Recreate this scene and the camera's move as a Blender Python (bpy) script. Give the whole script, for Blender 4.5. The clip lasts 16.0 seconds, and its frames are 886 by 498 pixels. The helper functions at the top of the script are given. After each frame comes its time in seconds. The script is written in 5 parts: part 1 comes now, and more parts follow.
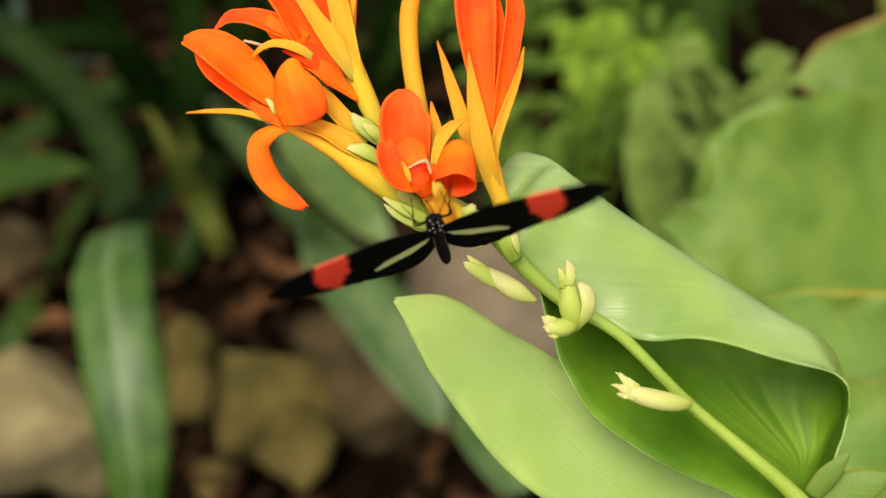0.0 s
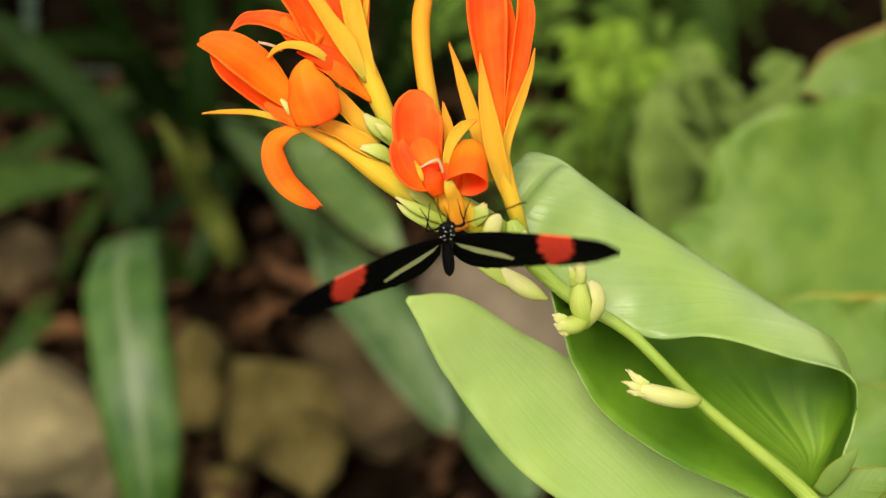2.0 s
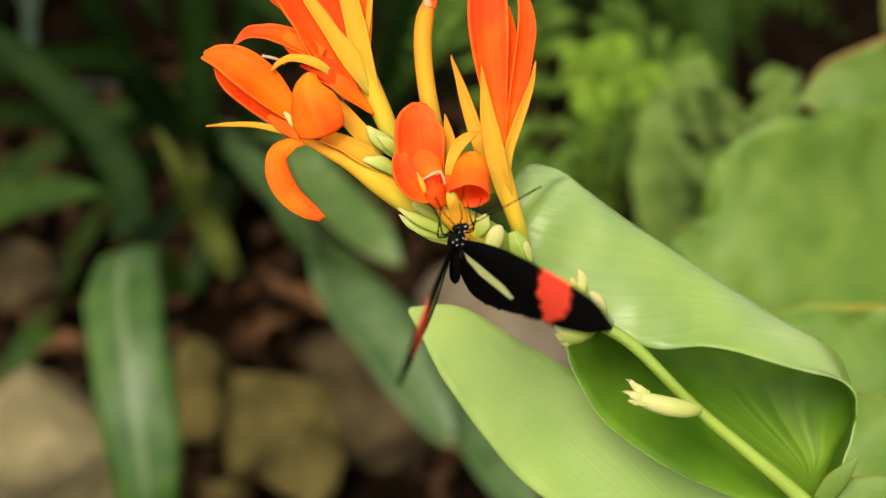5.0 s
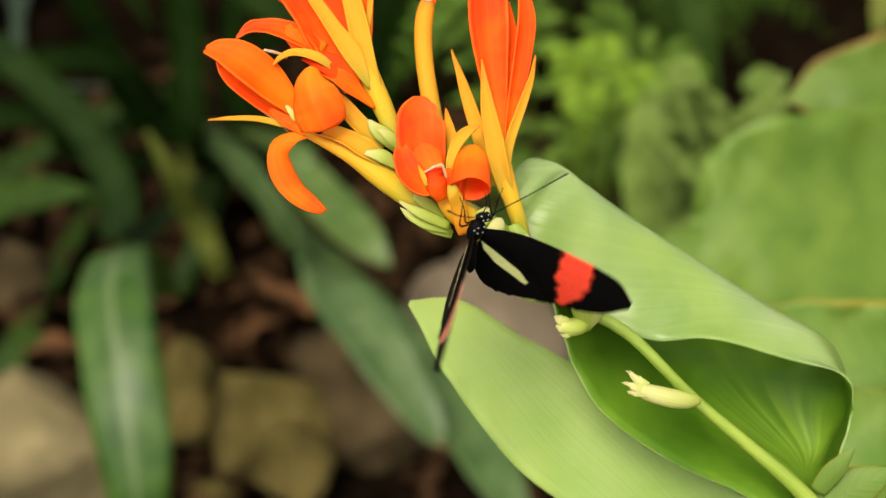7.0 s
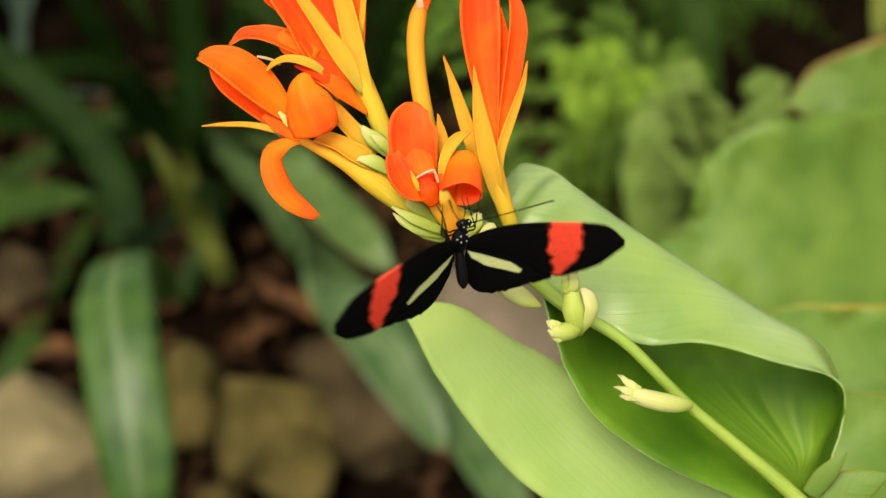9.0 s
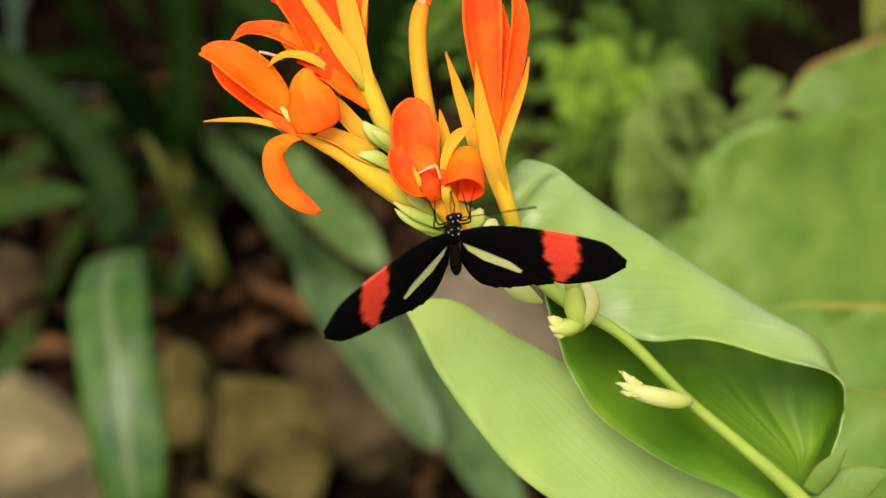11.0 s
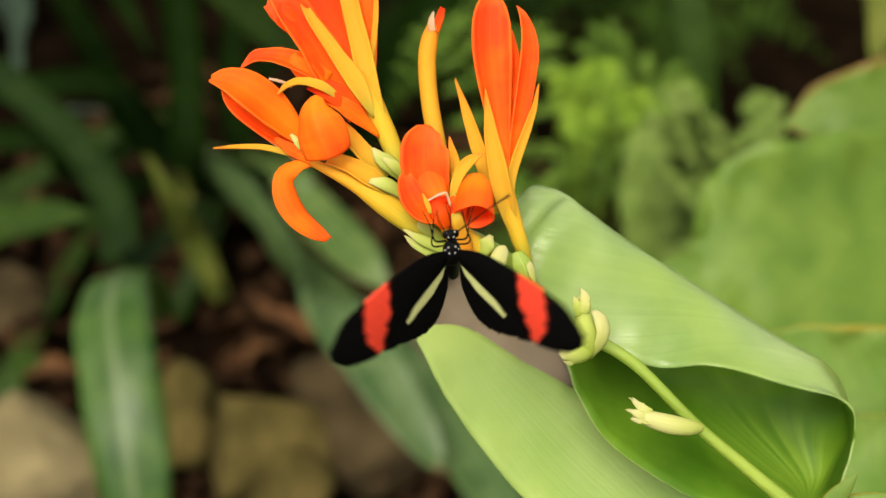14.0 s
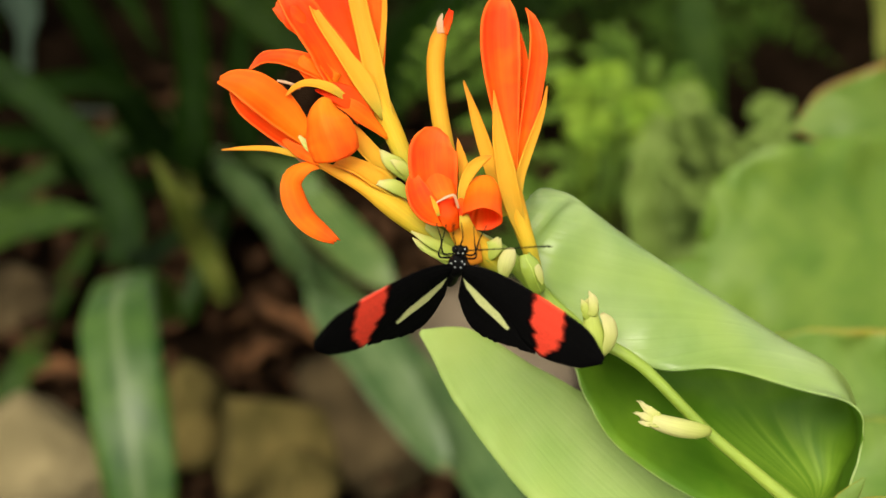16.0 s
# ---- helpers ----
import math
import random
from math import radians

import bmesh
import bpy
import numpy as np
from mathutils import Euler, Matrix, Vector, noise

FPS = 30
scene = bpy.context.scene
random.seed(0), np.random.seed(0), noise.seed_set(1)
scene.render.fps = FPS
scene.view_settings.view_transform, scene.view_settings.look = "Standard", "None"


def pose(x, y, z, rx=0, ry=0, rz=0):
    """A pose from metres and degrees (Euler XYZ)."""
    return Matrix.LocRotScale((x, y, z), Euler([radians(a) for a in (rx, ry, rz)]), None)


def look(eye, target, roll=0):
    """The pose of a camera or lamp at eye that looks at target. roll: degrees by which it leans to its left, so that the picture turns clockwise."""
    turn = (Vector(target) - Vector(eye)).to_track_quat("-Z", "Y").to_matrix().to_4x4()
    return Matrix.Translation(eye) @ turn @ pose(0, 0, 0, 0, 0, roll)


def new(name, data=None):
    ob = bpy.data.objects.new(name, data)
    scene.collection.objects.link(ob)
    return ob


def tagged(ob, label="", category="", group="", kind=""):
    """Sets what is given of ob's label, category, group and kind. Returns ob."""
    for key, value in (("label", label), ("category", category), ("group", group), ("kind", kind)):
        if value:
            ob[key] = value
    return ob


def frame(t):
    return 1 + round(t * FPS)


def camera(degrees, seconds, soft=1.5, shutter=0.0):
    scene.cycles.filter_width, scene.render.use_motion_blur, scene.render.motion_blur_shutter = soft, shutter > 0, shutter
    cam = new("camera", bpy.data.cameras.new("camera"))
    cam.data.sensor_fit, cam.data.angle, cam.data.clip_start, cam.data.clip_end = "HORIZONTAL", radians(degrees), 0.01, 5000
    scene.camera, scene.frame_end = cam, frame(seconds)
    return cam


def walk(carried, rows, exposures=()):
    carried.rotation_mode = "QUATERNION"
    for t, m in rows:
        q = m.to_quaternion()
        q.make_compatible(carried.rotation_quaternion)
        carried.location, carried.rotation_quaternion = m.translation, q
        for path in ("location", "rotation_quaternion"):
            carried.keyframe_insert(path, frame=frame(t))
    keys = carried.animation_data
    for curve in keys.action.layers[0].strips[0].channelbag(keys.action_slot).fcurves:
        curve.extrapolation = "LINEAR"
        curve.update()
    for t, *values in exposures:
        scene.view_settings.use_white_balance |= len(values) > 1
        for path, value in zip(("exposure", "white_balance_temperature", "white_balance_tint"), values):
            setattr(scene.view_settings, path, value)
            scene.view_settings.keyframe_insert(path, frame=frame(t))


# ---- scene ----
# ---- camera ----
cam = camera(34, 16.0, soft=1.4, shutter=0.5)
cam.data.dof.use_dof = True
cam.data.dof.focus_distance = 0.311
cam.data.dof.aperture_fstop = 11.0
PATH = [
    (0.0, pose(0.00626, 0.01052, 0.91720, 52.931, 0.020, 0.264)),
    (0.5, pose(0.00527, 0.00985, 0.91756, 52.959, -0.037, 0.338)),
    (1.0, pose(0.00550, 0.00892, 0.91726, 53.068, 0.019, 0.379)),
    (1.5, pose(0.00569, 0.00780, 0.91786, 53.214, 0.118, 0.414)),
    (2.0, pose(0.00561, 0.00582, 0.91733, 53.378, 0.238, 0.532)),
    (2.5, pose(0.00559, 0.00559, 0.91830, 53.424, 0.247, 0.611)),
    (3.0, pose(0.00635, 0.00687, 0.91837, 53.509, 0.273, 0.547)),
    (3.5, pose(0.00525, 0.00695, 0.91895, 53.491, 0.243, 0.565)),
    (6.0, pose(0.00404, 0.00085, 0.91794, 54.145, 0.229, 0.154)),
    (6.5, pose(0.00188, 0.00051, 0.91783, 53.951, 0.107, 0.011)),
    (7.0, pose(0.00123, 0.00022, 0.91811, 54.015, -0.003, -0.132)),
    (7.5, pose(0.00085, 0.00034, 0.91871, 54.169, 0.097, -0.311)),
    (8.0, pose(0.00265, 0.00209, 0.91834, 54.217, 0.063, -0.356)),
    (8.5, pose(0.00311, 0.00098, 0.91888, 54.140, 0.052, -0.162)),
    (9.0, pose(0.00410, -0.00098, 0.91907, 54.201, 0.204, -0.012)),
    (11.5, pose(0.00156, -0.00179, 0.91757, 54.233, -0.095, -0.269)),
    (12.0, pose(0.00083, -0.00042, 0.91655, 53.943, -0.019, -0.374)),
    (12.5, pose(-0.00172, -0.00081, 0.91762, 54.132, -0.106, -0.312)),
    (13.0, pose(0.00000, -0.00026, 0.91855, 54.430, -0.169, -0.620)),
    (13.5, pose(-0.00080, 0.00043, 0.91950, 54.654, -0.100, -0.361)),
    (14.0, pose(-0.00024, -0.00031, 0.92004, 54.880, -0.056, -0.231)),
    (14.5, pose(0.00000, -0.00000, 0.92000, 55.000, -0.000, -0.000)),
    (15.0, pose(0.00075, 0.00060, 0.91997, 54.991, 0.004, 0.141)),
    (15.5, pose(0.00051, 0.00055, 0.91955, 54.846, -0.022, 0.079)),
    (16.0, pose(-0.00073, -0.00015, 0.91985, 54.979, -0.056, 0.044)),
]
walk(cam, PATH, exposures=[(0.0, 1.40, 7200, 8), (16.0, 1.40, 7200, 8)])

# ---- world and sun: bright overcast sky over a shaded garden bed ----
world = bpy.data.worlds.new("sky")
scene.world = world
world.use_nodes = True
wt = world.node_tree
sky = wt.nodes.new("ShaderNodeTexSky")
sky.sky_type = "NISHITA"
sky.sun_disc = False
sky.sun_elevation, sky.sun_rotation = radians(58), radians(202)
grey = wt.nodes.new("ShaderNodeHueSaturation")
grey.inputs["Saturation"].default_value = 0.2
wt.links.new(sky.outputs[0], grey.inputs["Color"])
wt.links.new(grey.outputs[0], wt.nodes["Background"].inputs[0])
wt.nodes["Background"].inputs[1].default_value = 0.13
sun = new("sun", bpy.data.lights.new("sun", "SUN"))
sun.data.energy, sun.data.angle, sun.data.color = 1.5, radians(25), (1.0, 0.95, 0.86)
sun.matrix_world = look((-0.8, -2.0, 3.4), (0, 0, 0))


# ---- materials ----
def node(t, kind, **sets):
    n = t.nodes.new("ShaderNode" + kind)
    for k, v in sets.items():
        n.inputs[k].default_value = v
    return n


def ramp(t, src, stops):
    n = t.nodes.new("ShaderNodeValToRGB")
    el = n.color_ramp.elements
    while len(el) < len(stops):
        el.new(0.5)
    for e, (p, c) in zip(el, stops):
        e.position, e.color = p, (*c, 1)
    t.links.new(src, n.inputs[0])
    return n.outputs[0]


def base(name, rough=0.5, spec=0.4):
    m = bpy.data.materials.new(name)
    m.use_nodes = True
    t = m.node_tree
    b = t.nodes["Principled BSDF"]
    b.inputs["Roughness"].default_value = rough
    b.inputs["Specular IOR Level"].default_value = spec
    return m, t, b


def mixed(t, fac, a, b, mode="MIX"):
    n = t.nodes.new("ShaderNodeMix")
    n.data_type, n.blend_type = "RGBA", mode
    for sock, v in ((n.inputs[0], fac), (n.inputs[6], a), (n.inputs[7], b)):
        if isinstance(v, bpy.types.NodeSocket):
            t.links.new(v, sock)
        else:
            sock.default_value = v if isinstance(v, (int, float)) else (*v, 1)
    return n.outputs[2]


def bump(t, b, src, strength, dist):
    n = node(t, "Bump", Strength=strength, Distance=dist)
    t.links.new(src, n.inputs["Height"])
    t.links.new(n.outputs[0], b.inputs["Normal"])


def grain(t, scale, detail=4.0, stretch=None):
    n = node(t, "TexNoise", Scale=scale, Detail=detail)
    c = t.nodes.new("ShaderNodeTexCoord")
    if stretch:
        mp = t.nodes.new("ShaderNodeMapping")
        mp.inputs["Scale"].default_value = stretch
        t.links.new(c.outputs["UV"], mp.inputs[0])
        t.links.new(mp.outputs[0], n.inputs["Vector"])
    else:
        t.links.new(c.outputs["Object"], n.inputs["Vector"])
    return n.outputs["Fac"]


def thin(t, b, colour, share):
    """Lets light through a leaf or petal."""
    tr = t.nodes.new("ShaderNodeBsdfTranslucent")
    t.links.new(colour, tr.inputs[0])
    mx = node(t, "MixShader", Fac=share)
    out = t.nodes["Material Output"]
    t.links.new(b.outputs[0], mx.inputs[1])
    t.links.new(tr.outputs[0], mx.inputs[2])
    t.links.new(mx.outputs[0], out.inputs[0])


def petal_mat(name, stops, share=0.36, rough=0.5, glow=0.0):
    """Colour runs along the petal, with fine lengthwise veins; glow adds a yellower middle and painted highlights."""
    m, t, b = base(name, rough, 0.12)
    uv = t.nodes.new("ShaderNodeTexCoord")
    sep = t.nodes.new("ShaderNodeSeparateXYZ")
    t.links.new(uv.outputs["UV"], sep.inputs[0])
    mottle = grain(t, 260.0, 3.0)
    add = t.nodes.new("ShaderNodeMath")
    add.operation = "MULTIPLY_ADD"
    add.inputs[1].default_value = 0.22
    t.links.new(mottle, add.inputs[0])
    t.links.new(sep.outputs[1], add.inputs[2])
    col = ramp(t, add.outputs[0], [(p + 0.11, c) for p, c in stops])
    veins = grain(t, 5.0, 4.0, (9.0, 0.5, 1.0))
    col = mixed(t, 0.16, col, ramp(t, veins, [(0.3, (0.5, 0.5, 0.5)), (0.7, (1.3, 1.3, 1.3))]), "MULTIPLY")
    if glow:
        mid = ramp(t, sep.outputs[0], [(0.12, (0, 0, 0)), (0.5, (glow, glow, glow)), (0.88, (0, 0, 0))])
        low = ramp(t, add.outputs[0], [(0.15, (1, 1, 1)), (0.75, (0, 0, 0))])
        col = mixed(t, mixed(t, 1.0, mid, low, "MULTIPLY"), col, (0.93, 0.30, 0.022))
        patch = ramp(t, grain(t, 130.0, 2.0), [(0.45, (0, 0, 0)), (0.66, (glow * 0.7, glow * 0.7, glow * 0.7))])
        col = mixed(t, patch, col, (0.94, 0.24, 0.010))
        # soft highlight bands, put into the colour as yellower streaks
        bands = ramp(t, grain(t, 1.0, 2.0, (7.0, 0.7, 1.0)), [(0.42, (0, 0, 0)), (0.66, (glow * 0.25, glow * 0.25, glow * 0.25))])
        col = mixed(t, bands, col, (0.94, 0.32, 0.02))
        # sheen of the edges, put into the colour as a paler rim
        rim = ramp(t, sep.outputs[0], [(0.0, (0.45, 0.45, 0.45)), (0.09, (0, 0, 0)), (0.91, (0, 0, 0)), (1.0, (0.45, 0.45, 0.45))])
        col = mixed(t, rim, col, (0.9, 0.24, 0.03))
    t.links.new(col, b.inputs["Base Color"])
    bump(t, b, veins, 0.3, 0.0005)
    thin(t, b, col, share)
    return m


def leaf_mat(name, dark, light, share=0.3, rough=0.38, vein=14.0, spec=0.45, slant=0.6, rib=1.0, veins=0.35, fan=None, margin=None, stripe=None, browned=None, patch=None, tint=None, relief=0.3):
    """A blade with slanting side veins, blotches and a paler midrib."""
    m, t, b = base(name, rough, spec)
    uv = t.nodes.new("ShaderNodeTexCoord")
    sep = t.nodes.new("ShaderNodeSeparateXYZ")
    t.links.new(uv.outputs["UV"], sep.inputs[0])
    off = t.nodes.new("ShaderNodeMath")
    off.operation = "SUBTRACT"
    off.inputs[1].default_value = 0.5
    t.links.new(sep.outputs[0], off.inputs[0])
    side = t.nodes.new("ShaderNodeMath")
    side.operation = "ABSOLUTE"
    t.links.new(off.outputs[0], side.inputs[0])
    sl = t.nodes.new("ShaderNodeMath")
    sl.operation = "MULTIPLY_ADD"
    sl.inputs[1].default_value = -slant
    t.links.new(side.outputs[0], sl.inputs[0])
    t.links.new(sep.outputs[1], sl.inputs[2])
    if rib == 0:
        t.links.new(off.outputs[0], sl.inputs[0])
    com = t.nodes.new("ShaderNodeCombineXYZ")
    t.links.new(sl.outputs[0], com.inputs[1])
    if slant < 0.1:
        t.links.new(sep.outputs[0], com.inputs[1])
    if fan:
        # veins spread from one point of the blade
        shift = []
        for k, q in enumerate(fan):
            sh = t.nodes.new("ShaderNodeMath")
            sh.operation = "SUBTRACT"
            sh.inputs[1].default_value = q
            t.links.new(sep.outputs[k], sh.inputs[0])
            shift.append(sh)
        ang = t.nodes.new("ShaderNodeMath")
        ang.operation = "ARCTAN2"
        t.links.new(shift[0].outputs[0], ang.inputs[0])
        t.links.new(shift[1].outputs[0], ang.inputs[1])
        t.links.new(ang.outputs[0], com.inputs[1])
    ribs = node(t, "TexNoise", Scale=vein, Detail=5.0, Roughness=0.65)
    t.links.new(com.outputs[0], ribs.inputs["Vector"])
    blot = grain(t, 45.0, 4.0)
    col = ramp(t, blot, [(0.32, dark), (0.68, light)])
    col = mixed(t, veins, col, ramp(t, ribs.outputs["Fac"], [(0.3, (0.6, 0.66, 0.55)), (0.7, (1.3, 1.25, 1.2))]), "MULTIPLY")
    if slant < 0.1:
        col = mixed(t, ramp(t, ribs.outputs["Fac"], [(0.45, (0, 0, 0)), (0.7, (0.7, 0.7, 0.7))]), col, tuple(c * 1.35 for c in light))
    line = ramp(t, side.outputs[0], [(0.0, (rib, rib, rib)), (0.02, (0, 0, 0))])
    pale = tuple(min(1, c * 1.35 + 0.03) for c in light)
    col = mixed(t, line, col, pale)
    if margin:
        rim = ramp(t, side.outputs[0], [(0.43, (0, 0, 0)), (0.49, (0.7, 0.7, 0.7))])
        col = mixed(t, rim, col, margin)
    if tint:
        # broad zones of another green
        col = mixed(t, ramp(t, grain(t, tint[0], 2.0), [(0.4, (0, 0, 0)), (0.62, (0.75, 0.75, 0.75))]), col, tint[1])
    if stripe:
        # a pale streak that follows the blade, broken along its length
        at, wide, tone = stripe
        streak = ramp(t, sep.outputs[0], [(at - wide, (0, 0, 0)), (at, (0.75, 0.75, 0.75)), (at + wide, (0, 0, 0))])
        gaps = ramp(t, grain(t, 4.0, 3.0, (0.6, 1.6, 1.0)), [(0.38, (0.25, 0.25, 0.25)), (0.6, (1, 1, 1))])
        col = mixed(t, mixed(t, 1.0, streak, gaps, "MULTIPLY"), col, tone)
    if browned:
        # the dried tip
        col = mixed(t, ramp(t, sep.outputs[1], [(browned[0], (0, 0, 0)), (browned[0] + 0.05, (0.85, 0.85, 0.85))]), col, browned[1])
    if patch:
        # pale ribs crowd together where the blade narrows to its stalk
        pu, pv, reach, tone = patch
        mp = t.nodes.new("ShaderNodeMapping")
        mp.inputs["Location"].default_value = (-pu, -pv, 0)
        t.links.new(uv.outputs["UV"], mp.inputs[0])
        far = t.nodes.new("ShaderNodeVectorMath")
        far.operation = "LENGTH"
        t.links.new(mp.outputs[0], far.inputs[0])
        near = ramp(t, far.outputs["Value"], [(0.0, (1, 1, 1)), (reach, (0, 0, 0))])
        lit = ramp(t, ribs.outputs["Fac"], [(0.42, (0, 0, 0)), (0.62, (0.8, 0.8, 0.8))])
        col = mixed(t, mixed(t, 1.0, near, lit, "MULTIPLY"), col, tone)
    t.links.new(col, b.inputs["Base Color"])
    bump(t, b, ribs.outputs["Fac"], relief, 0.001)
    thin(t, b, col, share)
    return m


def plain_mat(name, a, b_, scale, rough=0.6, relief=0.3, spec=0.4, dist=0.001):
    """Two tones broken up at two scales, with fine relief."""
    m, t, b = base(name, rough, spec)
    g1, g2 = grain(t, scale, 6.0), grain(t, scale * 6.3, 5.0)
    col = ramp(t, g1, [(0.32, a), (0.68, b_)])
    col = mixed(t, 0.3, col, ramp(t, g2, [(0.3, (0.5, 0.5, 0.5)), (0.7, (1.35, 1.35, 1.35))]), "MULTIPLY")
    t.links.new(col, b.inputs["Base Color"])
    bump(t, b, g2, relief, dist)
    return m


RED = petal_mat("petal_red", [(0.0, (0.94, 0.25, 0.014)), (0.25, (0.94, 0.075, 0.008)), (0.8, (0.94, 0.062, 0.012)), (1.0, (0.94, 0.10, 0.025))], 0.44, glow=0.42)
ORANGE = petal_mat("petal_orange", [(0.0, (0.93, 0.27, 0.012)), (0.35, (0.93, 0.105, 0.005)), (1.0, (0.93, 0.135, 0.012))], 0.44, glow=0.5)
# the orange petal again, with more lustre put into its colour
LUSTRE = petal_mat("petal_glow_tint", [(0.0, (0.935, 0.25, 0.016)), (0.5, (0.935, 0.135, 0.008)), (1.0, (0.935, 0.11, 0.012))], 0.4, glow=0.62)
DEEP = petal_mat("petal_deep", [(0.0, (0.855, 0.125, 0.008)), (1.0, (0.81, 0.047, 0.007))], 0.46)
YELLOW = petal_mat("sepal_yellow", [(0.0, (0.4800, 0.3906, 0.0475)), (0.28, (0.730, 0.400, 0.034)), (0.8, (0.775, 0.330, 0.026)), (1.0, (0.755, 0.285, 0.028))], 0.38)
PALE = petal_mat("stamen_pale", [(0.0, (0.594, 0.330, 0.165)), (1.0, (0.561, 0.396, 0.251))], 0.3)
TUBE = petal_mat("flower_tube", [(0.0, (0.36, 0.40, 0.05)), (0.3, (0.60, 0.43, 0.034)), (0.65, (0.755, 0.37, 0.028)), (1.0, (0.79, 0.33, 0.027))], 0.25)
BRACT = petal_mat("bract_green", [(0.0, (0.336, 0.429, 0.056)), (0.6, (0.470, 0.528, 0.125)), (1.0, (0.582, 0.561, 0.213))], 0.35)
CREAM = petal_mat("bud_cream", [(0.0, (0.42, 0.48, 0.09)), (0.5, (0.56, 0.56, 0.20)), (1.0, (0.60, 0.56, 0.26))], 0.35)
STEM = leaf_mat("stem_green", (0.20, 0.30, 0.032), (0.315, 0.405, 0.060), 0.15, 0.4, 40.0)
LEAF_IN = leaf_mat("leaf_face", (0.076, 0.195, 0.010), (0.180, 0.330, 0.024), 0.42, 0.5, 9.0, 0.22, 0.6, rib=0.0, veins=0.2, fan=(0.16, 0.13), patch=(0.25, 0.22, 0.17, (0.32, 0.48, 0.06)), tint=(40.0, (0.076, 0.185, 0.012)), relief=0.12)
LEAF_OUT = leaf_mat("leaf_underside", (0.180, 0.295, 0.075), (0.324, 0.435, 0.165), 0.34, 0.3, 30.0, 0.5, 1.2, rib=0.0, veins=0.24, tint=(28.0, (0.30, 0.42, 0.075)))
LEAF_LOW = leaf_mat("leaf_pale_face", (0.27, 0.41, 0.092), (0.36, 0.48, 0.15), 0.34, 0.4, 26.0, 0.4, 1.6, rib=0.0, veins=0.25, tint=(22.0, (0.40, 0.49, 0.11)))
LEAF_BIG = leaf_mat("broad_leaf", (0.076, 0.152, 0.011), (0.128, 0.210, 0.024), 0.25, 0.5, 14.0, 0.35, rib=0.12)
LEAF_RED = leaf_mat("red_edged_leaf", (0.080, 0.154, 0.013), (0.128, 0.205, 0.026), 0.25, 0.5, 14.0, 0.35, rib=0.1, margin=(0.30, 0.10, 0.03))
LEAF_EDGE = leaf_mat("yellowing_leaf", (0.100, 0.195, 0.022), (0.150, 0.235, 0.040), 0.3, 0.5, 14.0, 0.3, rib=0.1, margin=(0.34, 0.24, 0.02))
STRAP = leaf_mat("strap_leaf", (0.010, 0.042, 0.0015), (0.046, 0.092, 0.014), 0.15, 0.38, 8.0, 0.28, 0.02, stripe=(0.52, 0.09, (0.11, 0.14, 0.065)))
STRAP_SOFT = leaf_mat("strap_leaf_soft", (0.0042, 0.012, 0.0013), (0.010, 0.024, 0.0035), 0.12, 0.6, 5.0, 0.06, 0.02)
STRAP_TIPPED = leaf_mat("strap_leaf_browned", (0.020, 0.056, 0.010), (0.072, 0.112, 0.038), 0.15, 0.4, 5.0, 0.28, 0.02, browned=(0.93, (0.24, 0.17, 0.085)))
STRAP_GREY = leaf_mat("strap_leaf_grey", (0.018, 0.052, 0.008), (0.062, 0.104, 0.030), 0.15, 0.4, 5.0, 0.28, 0.02)
# near-black strap leaves: the shade at the back is put into this colour
STRAP_SHADE = leaf_mat("strap_leaf_shaded", (0.0022, 0.0075, 0.0006), (0.0065, 0.0175, 0.0020), 0.1, 0.8, 5.0, 0.02, 0.02)
# the yellowing spear leaf again, its colour darkened for shade
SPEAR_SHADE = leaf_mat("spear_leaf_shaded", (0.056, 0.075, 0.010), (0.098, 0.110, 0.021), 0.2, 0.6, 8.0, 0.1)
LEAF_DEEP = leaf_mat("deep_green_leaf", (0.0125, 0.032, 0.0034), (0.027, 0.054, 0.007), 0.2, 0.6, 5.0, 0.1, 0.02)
STRAP_PALE = leaf_mat("strap_leaf_pale", (0.0264, 0.0690, 0.0091), (0.0900, 0.1323, 0.0338), 0.15, 0.45, 5.0, 0.25, 0.02)
SPEAR = leaf_mat("spear_leaf", (0.098, 0.160, 0.026), (0.163, 0.231, 0.054), 0.25, 0.6, 8.0, 0.15)
SPEAR_DIM = leaf_mat("spear_leaf_yellowing", (0.080, 0.105, 0.013), (0.135, 0.15, 0.027), 0.2, 0.55, 8.0, 0.15)
STRAP_BLUE = leaf_mat("strap_leaf_bluish", (0.0367, 0.0648, 0.0410), (0.0756, 0.1134, 0.0810), 0.15, 0.5, 5.0, 0.2, 0.02)
FERN = leaf_mat("fern_leaf", (0.0440, 0.0986, 0.0081), (0.1056, 0.1760, 0.0216), 0.3, 0.6, 10.0, 0.15)
FERN_LIME = leaf_mat("young_fern_leaf", (0.125, 0.235, 0.016), (0.225, 0.345, 0.036), 0.4, 0.6, 10.0, 0.15)
# two darker copies of the fern green, with background shade put into them
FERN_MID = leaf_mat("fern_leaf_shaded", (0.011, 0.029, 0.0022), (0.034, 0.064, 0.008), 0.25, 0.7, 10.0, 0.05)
FERN_SHADE = leaf_mat("shrub_leaf_shaded", (0.0030, 0.0085, 0.0010), (0.0085, 0.019, 0.0028), 0.2, 0.8, 10.0, 0.02)
# near-black soil: the deep shade over the bed is part of its colour
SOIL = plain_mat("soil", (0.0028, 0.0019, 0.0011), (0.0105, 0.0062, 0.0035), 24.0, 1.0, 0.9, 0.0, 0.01)
